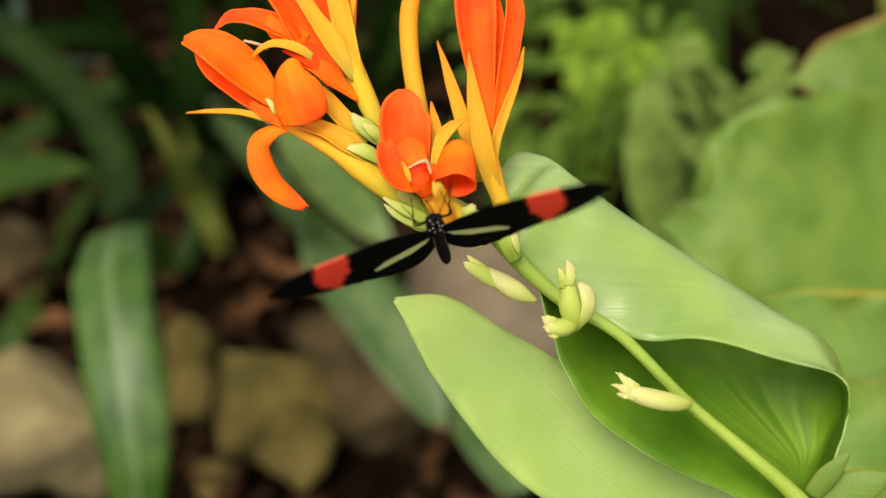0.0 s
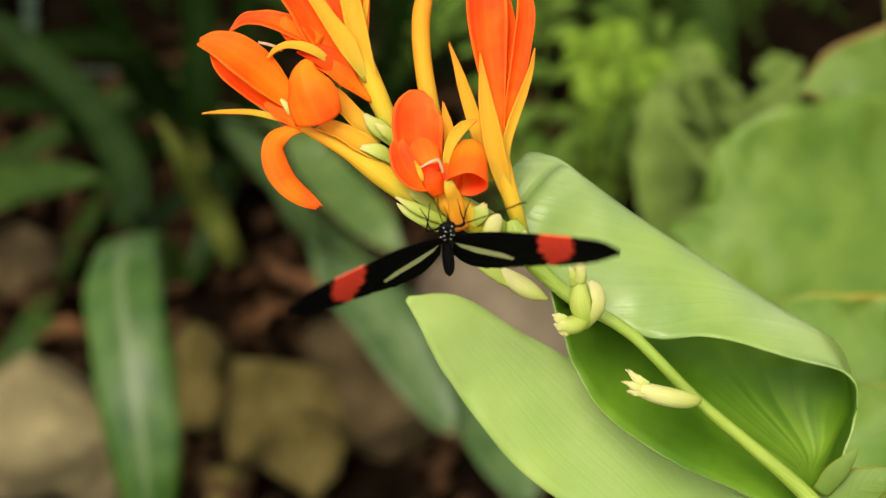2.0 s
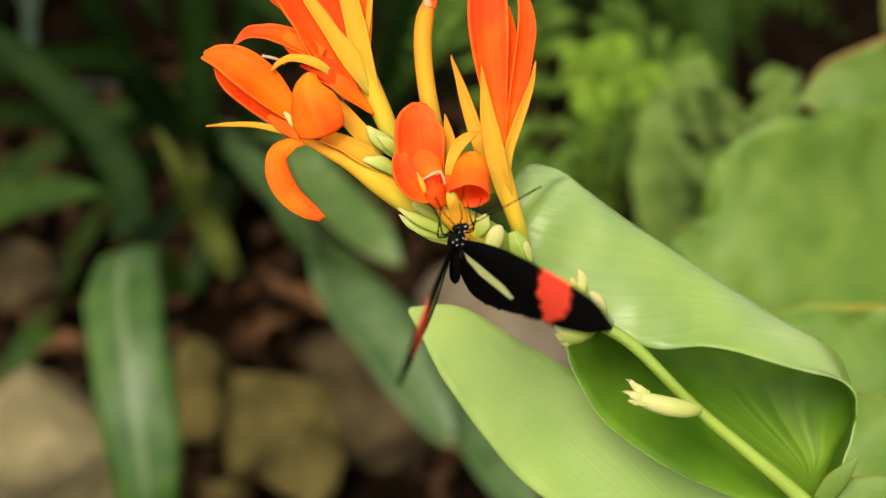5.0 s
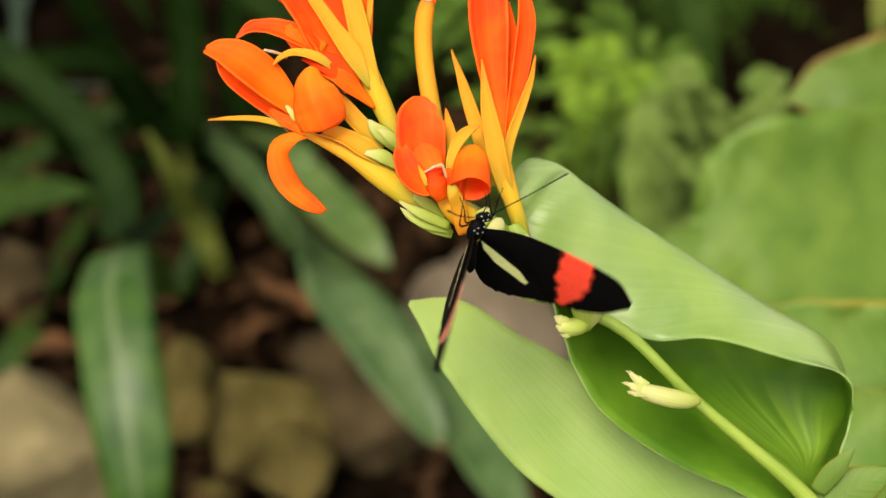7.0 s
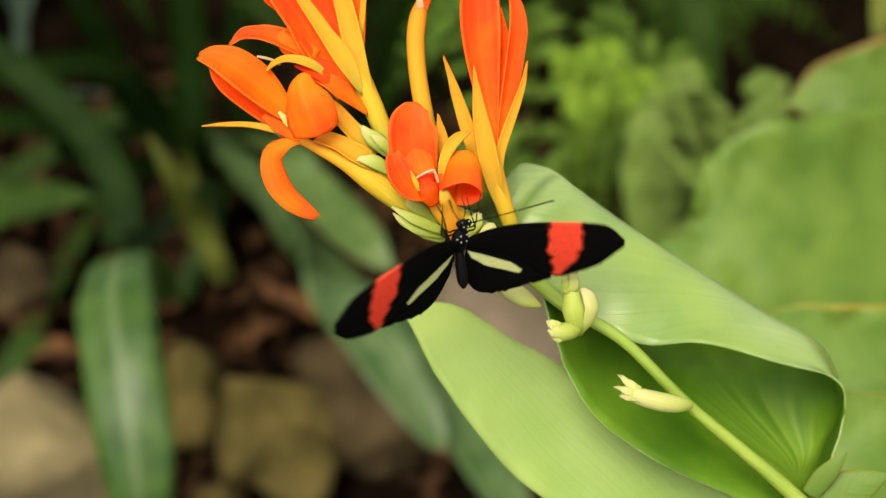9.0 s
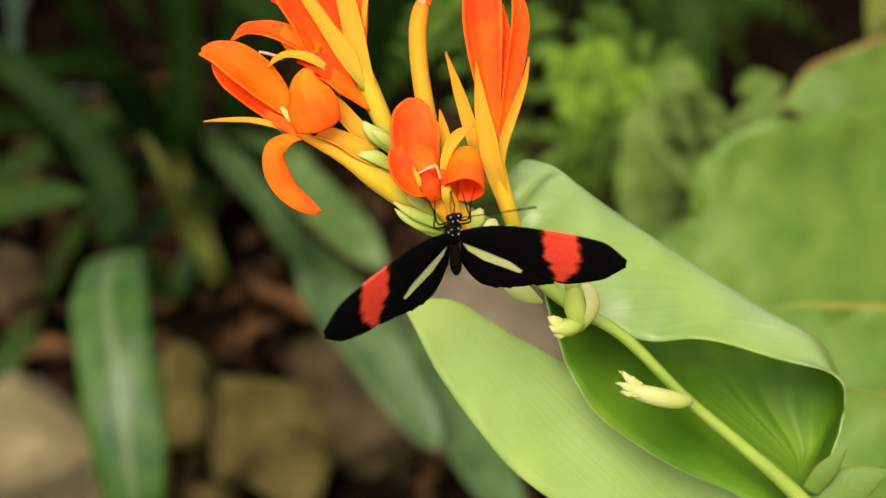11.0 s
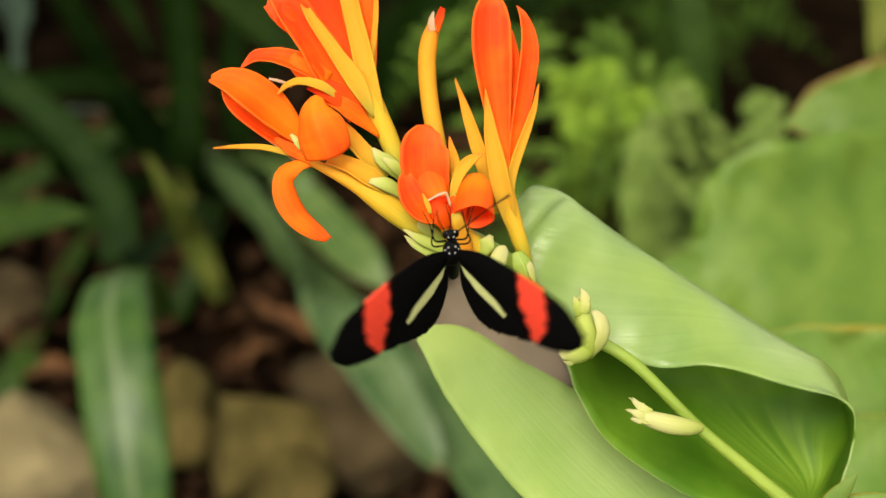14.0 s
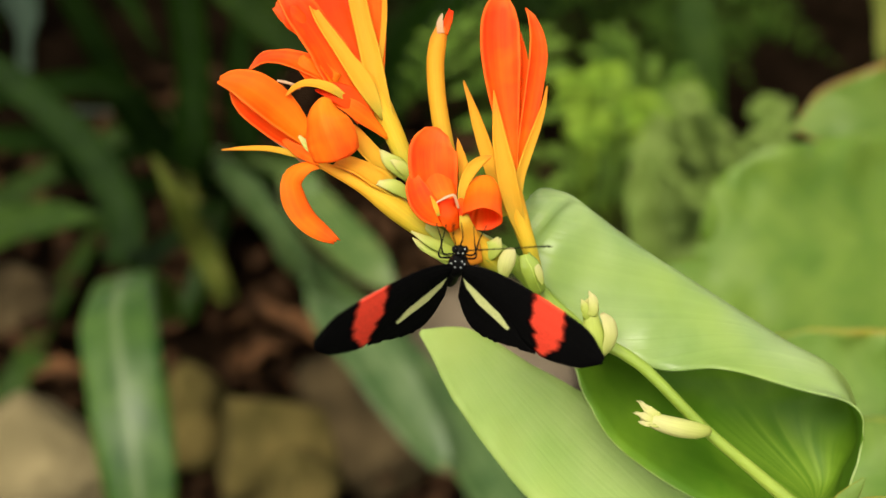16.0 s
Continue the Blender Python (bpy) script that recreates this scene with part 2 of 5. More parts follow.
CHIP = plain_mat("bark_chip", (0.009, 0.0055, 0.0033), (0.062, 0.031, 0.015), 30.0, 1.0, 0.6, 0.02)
DRY = plain_mat("dry_leaf", (0.05, 0.022, 0.008), (0.15, 0.065, 0.022), 60.0, 0.8, 0.5, 0.2)
STONE_TAN = plain_mat("stone_tan", (0.100, 0.081, 0.038), (0.215, 0.170, 0.086), 14.0, 0.95, 0.6, 0.1, 0.003)
STONE_OLIVE = plain_mat("stone_olive", (0.032, 0.028, 0.006), (0.142, 0.106, 0.033), 14.0, 0.95, 0.6, 0.1, 0.003)
STONE_PINK = plain_mat("stone_pink", (0.115, 0.085, 0.053), (0.172, 0.132, 0.088), 14.0, 0.85, 0.6, 0.3, 0.003)
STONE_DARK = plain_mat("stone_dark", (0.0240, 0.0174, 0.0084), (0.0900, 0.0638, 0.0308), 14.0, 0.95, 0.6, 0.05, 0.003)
BLACK = plain_mat("insect_black", (0.0010, 0.0010, 0.0010), (0.0030, 0.0028, 0.0026), 900.0, 0.6, 0.4, 0.07, 0.0002)
LIMB = plain_mat("insect_limb", (0.0015, 0.0013, 0.0012), (0.006, 0.005, 0.004), 900.0, 0.7, 0.2, 0.08, 0.0001)
WHITE = plain_mat("scale_white", (0.375, 0.375, 0.3438), (0.5, 0.5, 0.4688), 900.0, 0.6, 0.2, 0.3, 0.0001)


def wing_mat(name, colour, edges, wobble, blur, scale, dark=(0.0012, 0.0012, 0.0012), lighter=(0.003, 0.0028, 0.0026)):
    """Velvet black scales with one coloured band, inside straight edges (bx * s + by * y > a; s outward, y forward, metres) that wobble."""
    m, t, b = base(name, 0.9, 0.05)
    c = t.nodes.new("ShaderNodeTexCoord")
    n = node(t, "TexNoise", Scale=scale, Detail=3.0)
    mp = t.nodes.new("ShaderNodeMapping")
    mp.inputs["Scale"].default_value = (0.5, 1.0, 1.0)
    t.links.new(c.outputs["UV"], mp.inputs[0])
    t.links.new(mp.outputs[0], n.inputs["Vector"])
    sep = t.nodes.new("ShaderNodeSeparateXYZ")
    t.links.new(c.outputs["UV"], sep.inputs[0])

    def edge(a, bx, by):
        """1 where bx*s + by*y > a, wobbled."""
        q = t.nodes.new("ShaderNodeVectorMath")
        q.operation = "DOT_PRODUCT"
        q.inputs[1].default_value = (bx, by, 0)
        t.links.new(c.outputs["UV"], q.inputs[0])
        w = t.nodes.new("ShaderNodeMath")
        w.operation = "MULTIPLY_ADD"
        w.inputs[1].default_value = wobble
        t.links.new(n.outputs["Fac"], w.inputs[0])
        t.links.new(q.outputs["Value"], w.inputs[2])
        r = t.nodes.new("ShaderNodeMapRange")
        r.inputs["From Min"].default_value = a + wobble / 2 - blur
        r.inputs["From Max"].default_value = a + wobble / 2 + blur
        t.links.new(w.outputs[0], r.inputs[0])
        return r.outputs[0]

    mask = None
    for a, bx, by in edges:
        e = edge(a, bx, by)
        if mask is None:
            mask = e
        else:
            mu = t.nodes.new("ShaderNodeMath")
            mu.operation = "MULTIPLY"
            t.links.new(mask, mu.inputs[0])
            t.links.new(e, mu.inputs[1])
            mask = mu.outputs[0]
    fine = grain(t, 1500.0, 3.0)
    blk = ramp(t, fine, [(0.3, dark), (0.7, lighter)])
    bright = ramp(t, fine, [(0.3, tuple(v * 0.85 for v in colour)), (0.7, colour)])
    col = mixed(t, mask, blk, bright)
    t.links.new(col, b.inputs["Base Color"])
    thin(t, b, col, 0.25)
    return m


# ---- mesh kit ----
def curve_pts(pts, n):
    """A smooth line of n + 1 points through pts, and each one's place along it (0 to 1)."""
    p = [Vector(q) for q in pts]
    p = [p[0] * 2 - p[1]] + p + [p[-1] * 2 - p[-2]]
    out = []
    segs = len(p) - 3
    for i in range(n + 1):
        s = i / n * segs
        k = min(int(s), segs - 1)
        u = s - k
        a, b, c, d = p[k:k + 4]
        out.append(0.5 * ((2 * b) + (c - a) * u + (2 * a - 5 * b + 4 * c - d) * u * u + (3 * b - a - 3 * c + d) * u ** 3))
    return out


def levels(vals, n):
    """Smooth values along a line of n + 1 points."""
    return [v.x for v in curve_pts([(q, 0, 0) for q in vals], n)]


def shell(grid, thick, bm, layer):
    """A closed sheet from a grid of points: face slot 0 on its normal side, slot 1 on the other."""
    nu, nv = len(grid), len(grid[0])
    tops, bots = [], []
    for i in range(nu):
        for j in range(nv):
            du = grid[min(i + 1, nu - 1)][j] - grid[max(i - 1, 0)][j]
            dv = grid[i][min(j + 1, nv - 1)] - grid[i][max(j - 1, 0)]
            nrm = du.cross(dv)
            nrm = nrm.normalized() if nrm.length > 1e-12 else Vector((0, 0, 1))
            tops.append(bm.verts.new(grid[i][j] + nrm * thick / 2))
            bots.append(bm.verts.new(grid[i][j] - nrm * thick / 2))

    def quad(vs, uvs, slot):
        f = bm.faces.new(vs)
        f.smooth, f.material_index = True, slot
        for lp, q in zip(f.loops, uvs):
            lp[layer].uv = q

    for i in range(nu - 1):
        for j in range(nv - 1):
            a, b, c, d = i * nv + j, (i + 1) * nv + j, (i + 1) * nv + j + 1, i * nv + j + 1
            uv = [(q % nv / (nv - 1), q // nv / (nu - 1)) for q in (a, b, c, d)]
            quad([tops[q] for q in (a, b, c, d)], uv, 0)
            quad([bots[q] for q in (d, c, b, a)], uv[::-1], 1)
    rim = [i * nv for i in range(nu)] + [(nu - 1) * nv + j for j in range(1, nv)]
    rim += [i * nv + nv - 1 for i in range(nu - 2, -1, -1)] + [j for j in range(nv - 2, 0, -1)]
    for q, r in zip(rim, rim[1:] + rim[:1]):
        uv = [(k % nv / (nv - 1), k // nv / (nu - 1)) for k in (r, q, q, r)]
        quad([tops[r], tops[q], bots[q], bots[r]], uv, 0)


def sheet_bm():
    bm = bmesh.new()
    return bm, bm.loops.layers.uv.new("UVMap")


def ribbon(pts, widths, face, cup=0.6, n=18, m=10, thick=0.03, wave=0.0, seed=0, bm=None, fold=0.0, layer=None, tip=0.0):
    """A petal or blade along pts, as wide as widths say, its upper side towards face (one direction, or one for each point).
    cup: how far the edges bend up to that side, in radians each way; fold: a crease along the middle; wave: ruffled edges; tip: how far the end bulges out past its corners."""
    if bm is None:
        bm, layer = sheet_bm()
    line, wid = curve_pts(pts, n), levels(widths, n)
    faces = curve_pts(face, n) if isinstance(face[0], (tuple, list)) else [Vector(face)] * (n + 1)
    grid = []
    for i, p in enumerate(line):
        tan = (line[min(i + 1, n)] - line[max(i - 1, 0)]).normalized()
        nrm = faces[i] - tan * faces[i].dot(tan)
        nrm = nrm.normalized() if nrm.length > 1e-6 else tan.orthogonal().normalized()
        side = tan.cross(nrm)
        half = max(wid[i], 0.0) / 2
        slip = tan * (max(widths) * wave * 1.1 * (i / n) ** 5)
        row = []
        for j in range(m + 1):
            s = 2 * j / m - 1
            c = cup if abs(cup) > 1e-3 else 1e-3
            x, z = math.sin(c * s) / c * half, (1 - math.cos(c * s)) / c * half
            z += fold * abs(s) * half
            if wave:
                z += 1.6 * wave * half * abs(s) ** 2 * noise.noise(Vector((i * 0.35 + seed * 7.3, s * 1.5 + seed, seed * 3.1)))
                x *= 1 + 0.25 * wave * noise.noise(Vector((i * 0.22 + seed * 3.7, 4.0 * (s > 0), seed)))
            row.append(p + side * x + nrm * z - tan * (tip * half * s * s * (i / n) ** 3) + slip * noise.noise(Vector((s * 1.6 + seed * 2.9, seed * 1.3, 0.5))))
        grid.append(row)
    shell(grid, thick, bm, layer)
    return bm


def tube(pts, radii, n=20, m=10, bm=None, flat=1.0, layer=None):
    """A round stalk along pts, closed at both ends."""
    if bm is None:
        bm, layer = sheet_bm()
    line, rad = curve_pts(pts, n), levels(radii, n)
    ref = Vector((0.31, 0.2, 0.93))
    rings = []
    for i, p in enumerate(line):
        tan = (line[min(i + 1, n)] - line[max(i - 1, 0)]).normalized()
        a = (ref - tan * ref.dot(tan)).normalized()
        b = tan.cross(a)
        r = max(rad[i], 1e-5)
        rings.append([bm.verts.new(p + a * math.cos(2 * math.pi * k / m) * r * flat + b * math.sin(2 * math.pi * k / m) * r) for k in range(m)])
    for i in range(n):
        for k in range(m):
            vs = [rings[i][k], rings[i][(k + 1) % m], rings[i + 1][(k + 1) % m], rings[i + 1][k]]
            f = bm.faces.new(vs)
            f.smooth = True
            for lp, q in zip(f.loops, ((k / m, i / n), ((k + 1) / m, i / n), ((k + 1) / m, (i + 1) / n), (k / m, (i + 1) / n))):
                lp[layer].uv = q
    bm.faces.new(rings[0][::-1])
    bm.faces.new(rings[-1])
    return bm


def blob(centre, size, turn=(0, 0, 0), rough=0.12, freq=1.3, sub=3, seed=0, bm=None, square=1.0):
    """An uneven rounded lump."""
    bm = bm or bmesh.new()
    made = bmesh.ops.create_icosphere(bm, subdivisions=sub, radius=1.0)["verts"]
    rot = Euler([radians(a) for a in turn]).to_matrix()
    for v in made:
        d = v.co.normalized()
        k = 1 + rough * noise.noise(d * freq + Vector((seed * 5.1, seed * 2.7, 0))) + rough * 0.4 * noise.noise(d * freq * 3.1 + Vector((seed, 0, seed)))
        if square != 1.0:
            d = Vector([math.copysign(abs(c) ** square, c) for c in d])
        v.co = rot @ Vector((d.x * size[0] * k, d.y * size[1] * k, d.z * size[2] * k)) + Vector(centre)
    for f in bm.faces:
        f.smooth = True
    return bm


def thing(name, place=(0, 0, 0), **tags):
    ob = new(name)
    ob.location = place
    ob.empty_display_size = 0.02
    return tagged(ob, **tags)


def part(name, bm, mats, parent, label="", origin=(0, 0, 0)):
    """Links a bmesh, built in the place's space, as one mesh under a thing or a part whose base lies at origin."""
    me = bpy.data.meshes.new(name)
    bmesh.ops.translate(bm, verts=bm.verts, vec=-Vector(origin))
    bmesh.ops.recalc_face_normals(bm, faces=bm.faces)
    bm.to_mesh(me)
    bm.free()
    for q in (mats if isinstance(mats, (tuple, list)) else (mats,)):
        me.materials.append(q)
    ob = new(name, me)
    ob.parent = parent
    if parent is None:
        ob.location = origin
    if label:
        tagged(ob, label=label)
    return ob


def solo(name, bm, mats, place=(0, 0, 0), **tags):
    return tagged(part(name, bm, mats, None, "", place), **tags)


# ---- ground ----
def build_ground():
    bm = bmesh.new()
    n = 90
    vs = {}

    def span(i):
        q = (i / n) * 2 - 1
        return q * 2.2 + math.copysign(abs(q) ** 9, q) * 400

    for i in range(n + 1):
        for j in range(n + 1):
            x, y = span(i), span(j) + 1.2
            near = max(0.0, 1 - max(abs(x), abs(y - 1.2)) / 4)
            z = near * (0.03 * noise.noise(Vector((x * 2.2, y * 2.2, 0))) + 0.012 * noise.noise(Vector((x * 11, y * 11, 3))))
            vs[i, j] = bm.verts.new((x, y, z - 0.01))
    for i in range(n):
        for j in range(n):
            bm.faces.new([vs[i, j], vs[i + 1, j], vs[i + 1, j + 1], vs[i, j + 1]]).smooth = True
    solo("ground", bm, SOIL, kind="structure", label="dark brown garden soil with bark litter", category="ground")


build_ground()

rng = random.Random(5)


def stone(centre, size, turn, mat, label, seed, faces=()):
    """A weathered stone with a few worn flat faces, sunk a little into the soil."""
    bm = blob(centre, size, turn, 0.3, 1.4, 4, seed, square=0.8)
    r = random.Random(seed)
    cuts = [(Vector(n).normalized(), c) for n, c in faces]
    for k in range(6):
        n = Vector((r.uniform(-1, 1), r.uniform(-1, 0.4), r.uniform(-0.5, 1))).normalized()
        cuts.append((n, r.uniform(0.76, 0.92) * Vector([n[i] * size[i] for i in range(3)]).length))
    for v in bm.verts:
        for n, c in cuts:
            over = (v.co - Vector(centre)).dot(n) - c
            if over > 0:
                v.co -= n * over * 0.88
    return solo("stone", bm, mat, centre, label=label, category="stone", group="stones round the bed")


# the edging stones of the bed
stone((-0.347, 0.903, 0.066), (0.084, 0.064, 0.066), (10, 30, 20), STONE_TAN, "large tan stone with a flat sloping side on dark soil", 1, [((0.6, 0.53, 0.6), 0.040)])
stone((-0.221, 0.975, 0.052), (0.027, 0.026, 0.056), (0, 12, 10), STONE_OLIVE, "small olive-brown stone lying on the soil", 2)
stone((-0.150, 0.944, 0.054), (0.060, 0.044, 0.060), (0, 8, 20), STONE_OLIVE, "blocky tan stone with mossy olive patches", 3, [((0.12, 0.66, 0.74), 0.030), ((-0.9, -0.2, 0.2), 0.040)])
stone((-0.122, 0.904, 0.040), (0.034, 0.032, 0.044), (0, 10, 60), STONE_OLIVE, "blocky tan stone with mossy olive patches", 4, [((0.5, 0.5, 0.7), 0.026)])
stone((-0.195, 0.883, 0.008), (0.018, 0.018, 0.018), (0, 0, 30), STONE_OLIVE, "small olive-brown stone lying on the soil", 8)
stone((-0.060, 0.985, 0.040), (0.066, 0.060, 0.068), (0, 10, 20), STONE_DARK, "dark brown stone among the strap leaves", 5)
stone((0.046, 1.085, 0.028), (0.090, 0.060, 0.066), (0, 20, -20), STONE_PINK, "large pinkish-tan stone behind the plant", 6)
stone((-0.442, 1.196, 0.013), (0.042, 0.05, 0.035), (0, 0, 0), STONE_DARK, "dark brown stone among the strap leaves", 7)


def litter():
    """Loose bark chips over the bed."""
    bm = bmesh.new()
    for k in range(900):
        x, y = rng.uniform(-0.9, 0.12), rng.uniform(0.7, 1.7)
        s = rng.uniform(0.006, 0.02)
        m = Matrix.Translation((x, y, rng.uniform(0.0, 0.02))) @ Euler([rng.uniform(-0.6, 0.6), rng.uniform(-0.6, 0.6), rng.uniform(0, 6.28)]).to_matrix().to_4x4()
        vs = [bm.verts.new(m @ Vector((a * s * rng.uniform(0.7, 1.2), b * s * 0.5, c * s * 0.16))) for a in (-1, 1) for b in (-1, 1) for c in (-1, 1)]
        for q in ((0, 1, 3, 2), (4, 6, 7, 5), (0, 4, 5, 1), (2, 3, 7, 6), (0, 2, 6, 4), (1, 5, 7, 3)):
            bm.faces.new([vs[i] for i in q])
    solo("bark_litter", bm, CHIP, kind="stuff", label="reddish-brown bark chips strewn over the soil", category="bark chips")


litter()


def dry_leaf(place, size, turn, seed):
    """A curled fallen leaf."""
    m = Matrix.Translation(place) @ Euler((0, 0, radians(turn))).to_matrix().to_4x4()
    bm = ribbon([m @ Vector((-size, 0, 0.004)), m @ Vector((-size * 0.3, size * 0.1, 0.012)), m @ Vector((size * 0.4, 0, 0.010)), m @ Vector((size, -size * 0.1, 0.002))], (0.004, size * 0.8, size * 0.7, 0.003), (0, 0, 1), 0.7, 12, 6, 0.001, 0.4, seed)
    solo("dry_leaf", bm, (DRY, DRY), place, label="curled orange-brown fallen leaf on dark soil", category="leaf", group="fallen leaves")


dry_leaf((-0.365, 1.043, 0.038), 0.035, 20, 1)
dry_leaf((-0.146, 1.116, 0.038), 0.03, -30, 2)
dry_leaf((-0.167, 1.054, 0.053), 0.02, 50, 3)
dry_leaf((-0.266, 1.189, 0.003), 0.03, 80, 4)
dry_leaf((-0.185, 1.170, 0.004), 0.034, 10, 5)
dry_leaf((-0.135, 1.060, 0.004), 0.028, 130, 6)
dry_leaf((-0.205, 1.105, 0.004), 0.022, -70, 7)


# ---- strap-leaved plants behind the spray ----
UP = (0, -0.6, 0.8)


def strap(parent, pts, widths, mat, face=UP, fold=0.06, origin=(0, 0, 0), name="leaf", seed=0, label="", cup=0.25):
    bm = ribbon(pts, widths, face, cup, 30, 8, 0.0012, 0.12, seed, None, fold)
    return part(name, bm, (mat, mat), parent, label, origin)


def strap_plant(name, place, label, leaves, group=""):
    root = thing(name, place, label=label, category="plant", group=group)
    for k, (pts, widths, mat, face, *cup) in enumerate(leaves):
        strap(root, pts, widths, mat, face, 0.0 if cup else 0.06, origin=place, seed=k + 1, cup=cup[0] if cup else 0.25)
    return root


BED_1 = (-0.248, 1.442, 0.0)
strap_plant("strap_leaf_plant", BED_1, "clump of long glossy green strap leaves arching over", [
    # the arching blade that hangs over the stones
    ([BED_1, (-0.245, 1.070, 0.094), (-0.236, 0.935, 0.233), (-0.232, 0.857, 0.296), (-0.226, 0.793, 0.308), (-0.213, 0.738, 0.283), (-0.202, 0.696, 0.241), (-0.200, 0.673, 0.190)],
     (0.02, 0.026, 0.036, 0.044, 0.054, 0.055, 0.051, 0.03), STRAP, [(0, -0.5, 0.8), (0, -0.5, 0.8), (0, -0.5, 0.8), (0, -0.7, 0.7), (0.05, -0.9, 0.5), (0.05, -0.9, 0.4), (0.1, -0.9, 0.35), (0.1, -0.9, 0.3)], -0.35),
    # the soft green blade that crosses behind it, then ones coloured dark for shade
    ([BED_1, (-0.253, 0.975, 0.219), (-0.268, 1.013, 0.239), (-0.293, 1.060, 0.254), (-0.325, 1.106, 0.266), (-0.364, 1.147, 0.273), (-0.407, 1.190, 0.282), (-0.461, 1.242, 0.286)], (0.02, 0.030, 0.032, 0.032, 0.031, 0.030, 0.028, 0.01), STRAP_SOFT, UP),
    ([BED_1, (-0.254, 1.276, 0.127), (-0.251, 1.292, 0.237), (-0.253, 1.304, 0.341), (-0.245, 1.280, 0.482)], (0.02, 0.035, 0.035, 0.035, 0.03), STRAP_SHADE, UP),
    ([BED_1, (-0.327, 1.379, 0.100), (-0.353, 1.343, 0.223), (-0.395, 1.322, 0.368)], (0.02, 0.03, 0.03, 0.02), STRAP_SHADE, UP),
    ([BED_1, (-0.293, 1.336, 0.126), (-0.330, 1.279, 0.218), (-0.395, 1.235, 0.243), (-0.461, 1.222, 0.225)], (0.02, 0.03, 0.03, 0.025, 0.01), STRAP_SHADE, UP),
    ([BED_1, (-0.342, 1.266, 0.113), (-0.368, 1.203, 0.198), (-0.444, 1.164, 0.228)], (0.02, 0.025, 0.03, 0.02), STRAP_SHADE, UP),
    ([BED_1, (-0.196, 1.415, 0.151), (-0.131, 1.383, 0.281), (-0.100, 1.348, 0.404)], (0.02, 0.03, 0.03, 0.03), STRAP_SHADE, UP),
    ([BED_1, (-0.087, 1.332, 0.121), (-0.035, 1.250, 0.265), (0.023, 1.211, 0.382)], (0.02, 0.04, 0.05, 0.04), STRAP_SHADE, UP),
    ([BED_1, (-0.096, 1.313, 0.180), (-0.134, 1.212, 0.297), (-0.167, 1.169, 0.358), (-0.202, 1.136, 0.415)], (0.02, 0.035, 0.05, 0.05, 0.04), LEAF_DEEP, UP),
])
BED_2 = (-0.359, 1.616, 0.0)
strap_plant("strap_leaf_plant", BED_2, "dark green strap-leaved plant, leaf colours darkened for shade", [
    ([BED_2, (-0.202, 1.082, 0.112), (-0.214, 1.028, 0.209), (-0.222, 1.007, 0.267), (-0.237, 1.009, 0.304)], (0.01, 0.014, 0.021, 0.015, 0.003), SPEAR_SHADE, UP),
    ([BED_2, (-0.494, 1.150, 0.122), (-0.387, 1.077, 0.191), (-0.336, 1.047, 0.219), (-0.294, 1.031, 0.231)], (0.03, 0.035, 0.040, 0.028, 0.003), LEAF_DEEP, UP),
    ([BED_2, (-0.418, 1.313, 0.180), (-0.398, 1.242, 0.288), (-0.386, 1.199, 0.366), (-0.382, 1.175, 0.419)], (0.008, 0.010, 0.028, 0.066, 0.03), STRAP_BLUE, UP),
    ([BED_2, (-0.396, 1.350, 0.059), (-0.394, 1.303, 0.166), (-0.428, 1.241, 0.252)], (0.02, 0.03, 0.03, 0.01), STRAP_SHADE, UP),
    ([BED_2, (-0.215, 1.350, 0.059), (-0.213, 1.316, 0.185), (-0.200, 1.324, 0.283)], (0.02, 0.03, 0.03, 0.02), STRAP_SHADE, UP),
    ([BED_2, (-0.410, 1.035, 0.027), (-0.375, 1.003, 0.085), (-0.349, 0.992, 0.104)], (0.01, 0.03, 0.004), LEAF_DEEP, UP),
])
BED_3 = (-0.310, 1.528, 0.0)
strap_plant("strap_leaf_plant", BED_3, "drooping grey-green strap leaves with browned tips", [
    ([BED_3, (-0.191, 1.149, 0.188), (-0.151, 1.050, 0.204), (-0.113, 0.977, 0.205), (-0.078, 0.916, 0.205), (-0.048, 0.871, 0.194), (-0.022, 0.834, 0.175), (-0.004, 0.810, 0.158), (0.001, 0.804, 0.150)], (0.01, 0.028, 0.040, 0.050, 0.053, 0.050, 0.040, 0.022, 0.005), STRAP_TIPPED, [(0.9, -0.4, -0.1), (0.9, -0.5, -0.2), (0.9, -0.6, -0.1), (0.7, -0.7, 0.1), (0.5, -0.8, 0.4), (0.45, -0.8, 0.4), (0.45, -0.8, 0.4), (0.45, -0.8, 0.4), (0.45, -0.8, 0.4)]),
    ([BED_3, (-0.154, 1.158, 0.201), (-0.122, 1.089, 0.208), (-0.091, 1.039, 0.206), (-0.062, 0.999, 0.202), (-0.041, 0.979, 0.189)], (0.02, 0.030, 0.040, 0.043, 0.034, 0.006), STRAP_PALE, (0.35, -0.8, 0.5)),
    ([BED_3, (-0.116, 1.071, 0.147), (-0.045, 0.954, 0.155), (-0.011, 0.899, 0.146), (0.017, 0.846, 0.140), (0.043, 0.792, 0.132), (0.059, 0.760, 0.122)], (0.02, 0.02, 0.028, 0.040, 0.044, 0.040, 0.02), STRAP_GREY, (0.3, -0.8, 0.4)),
])


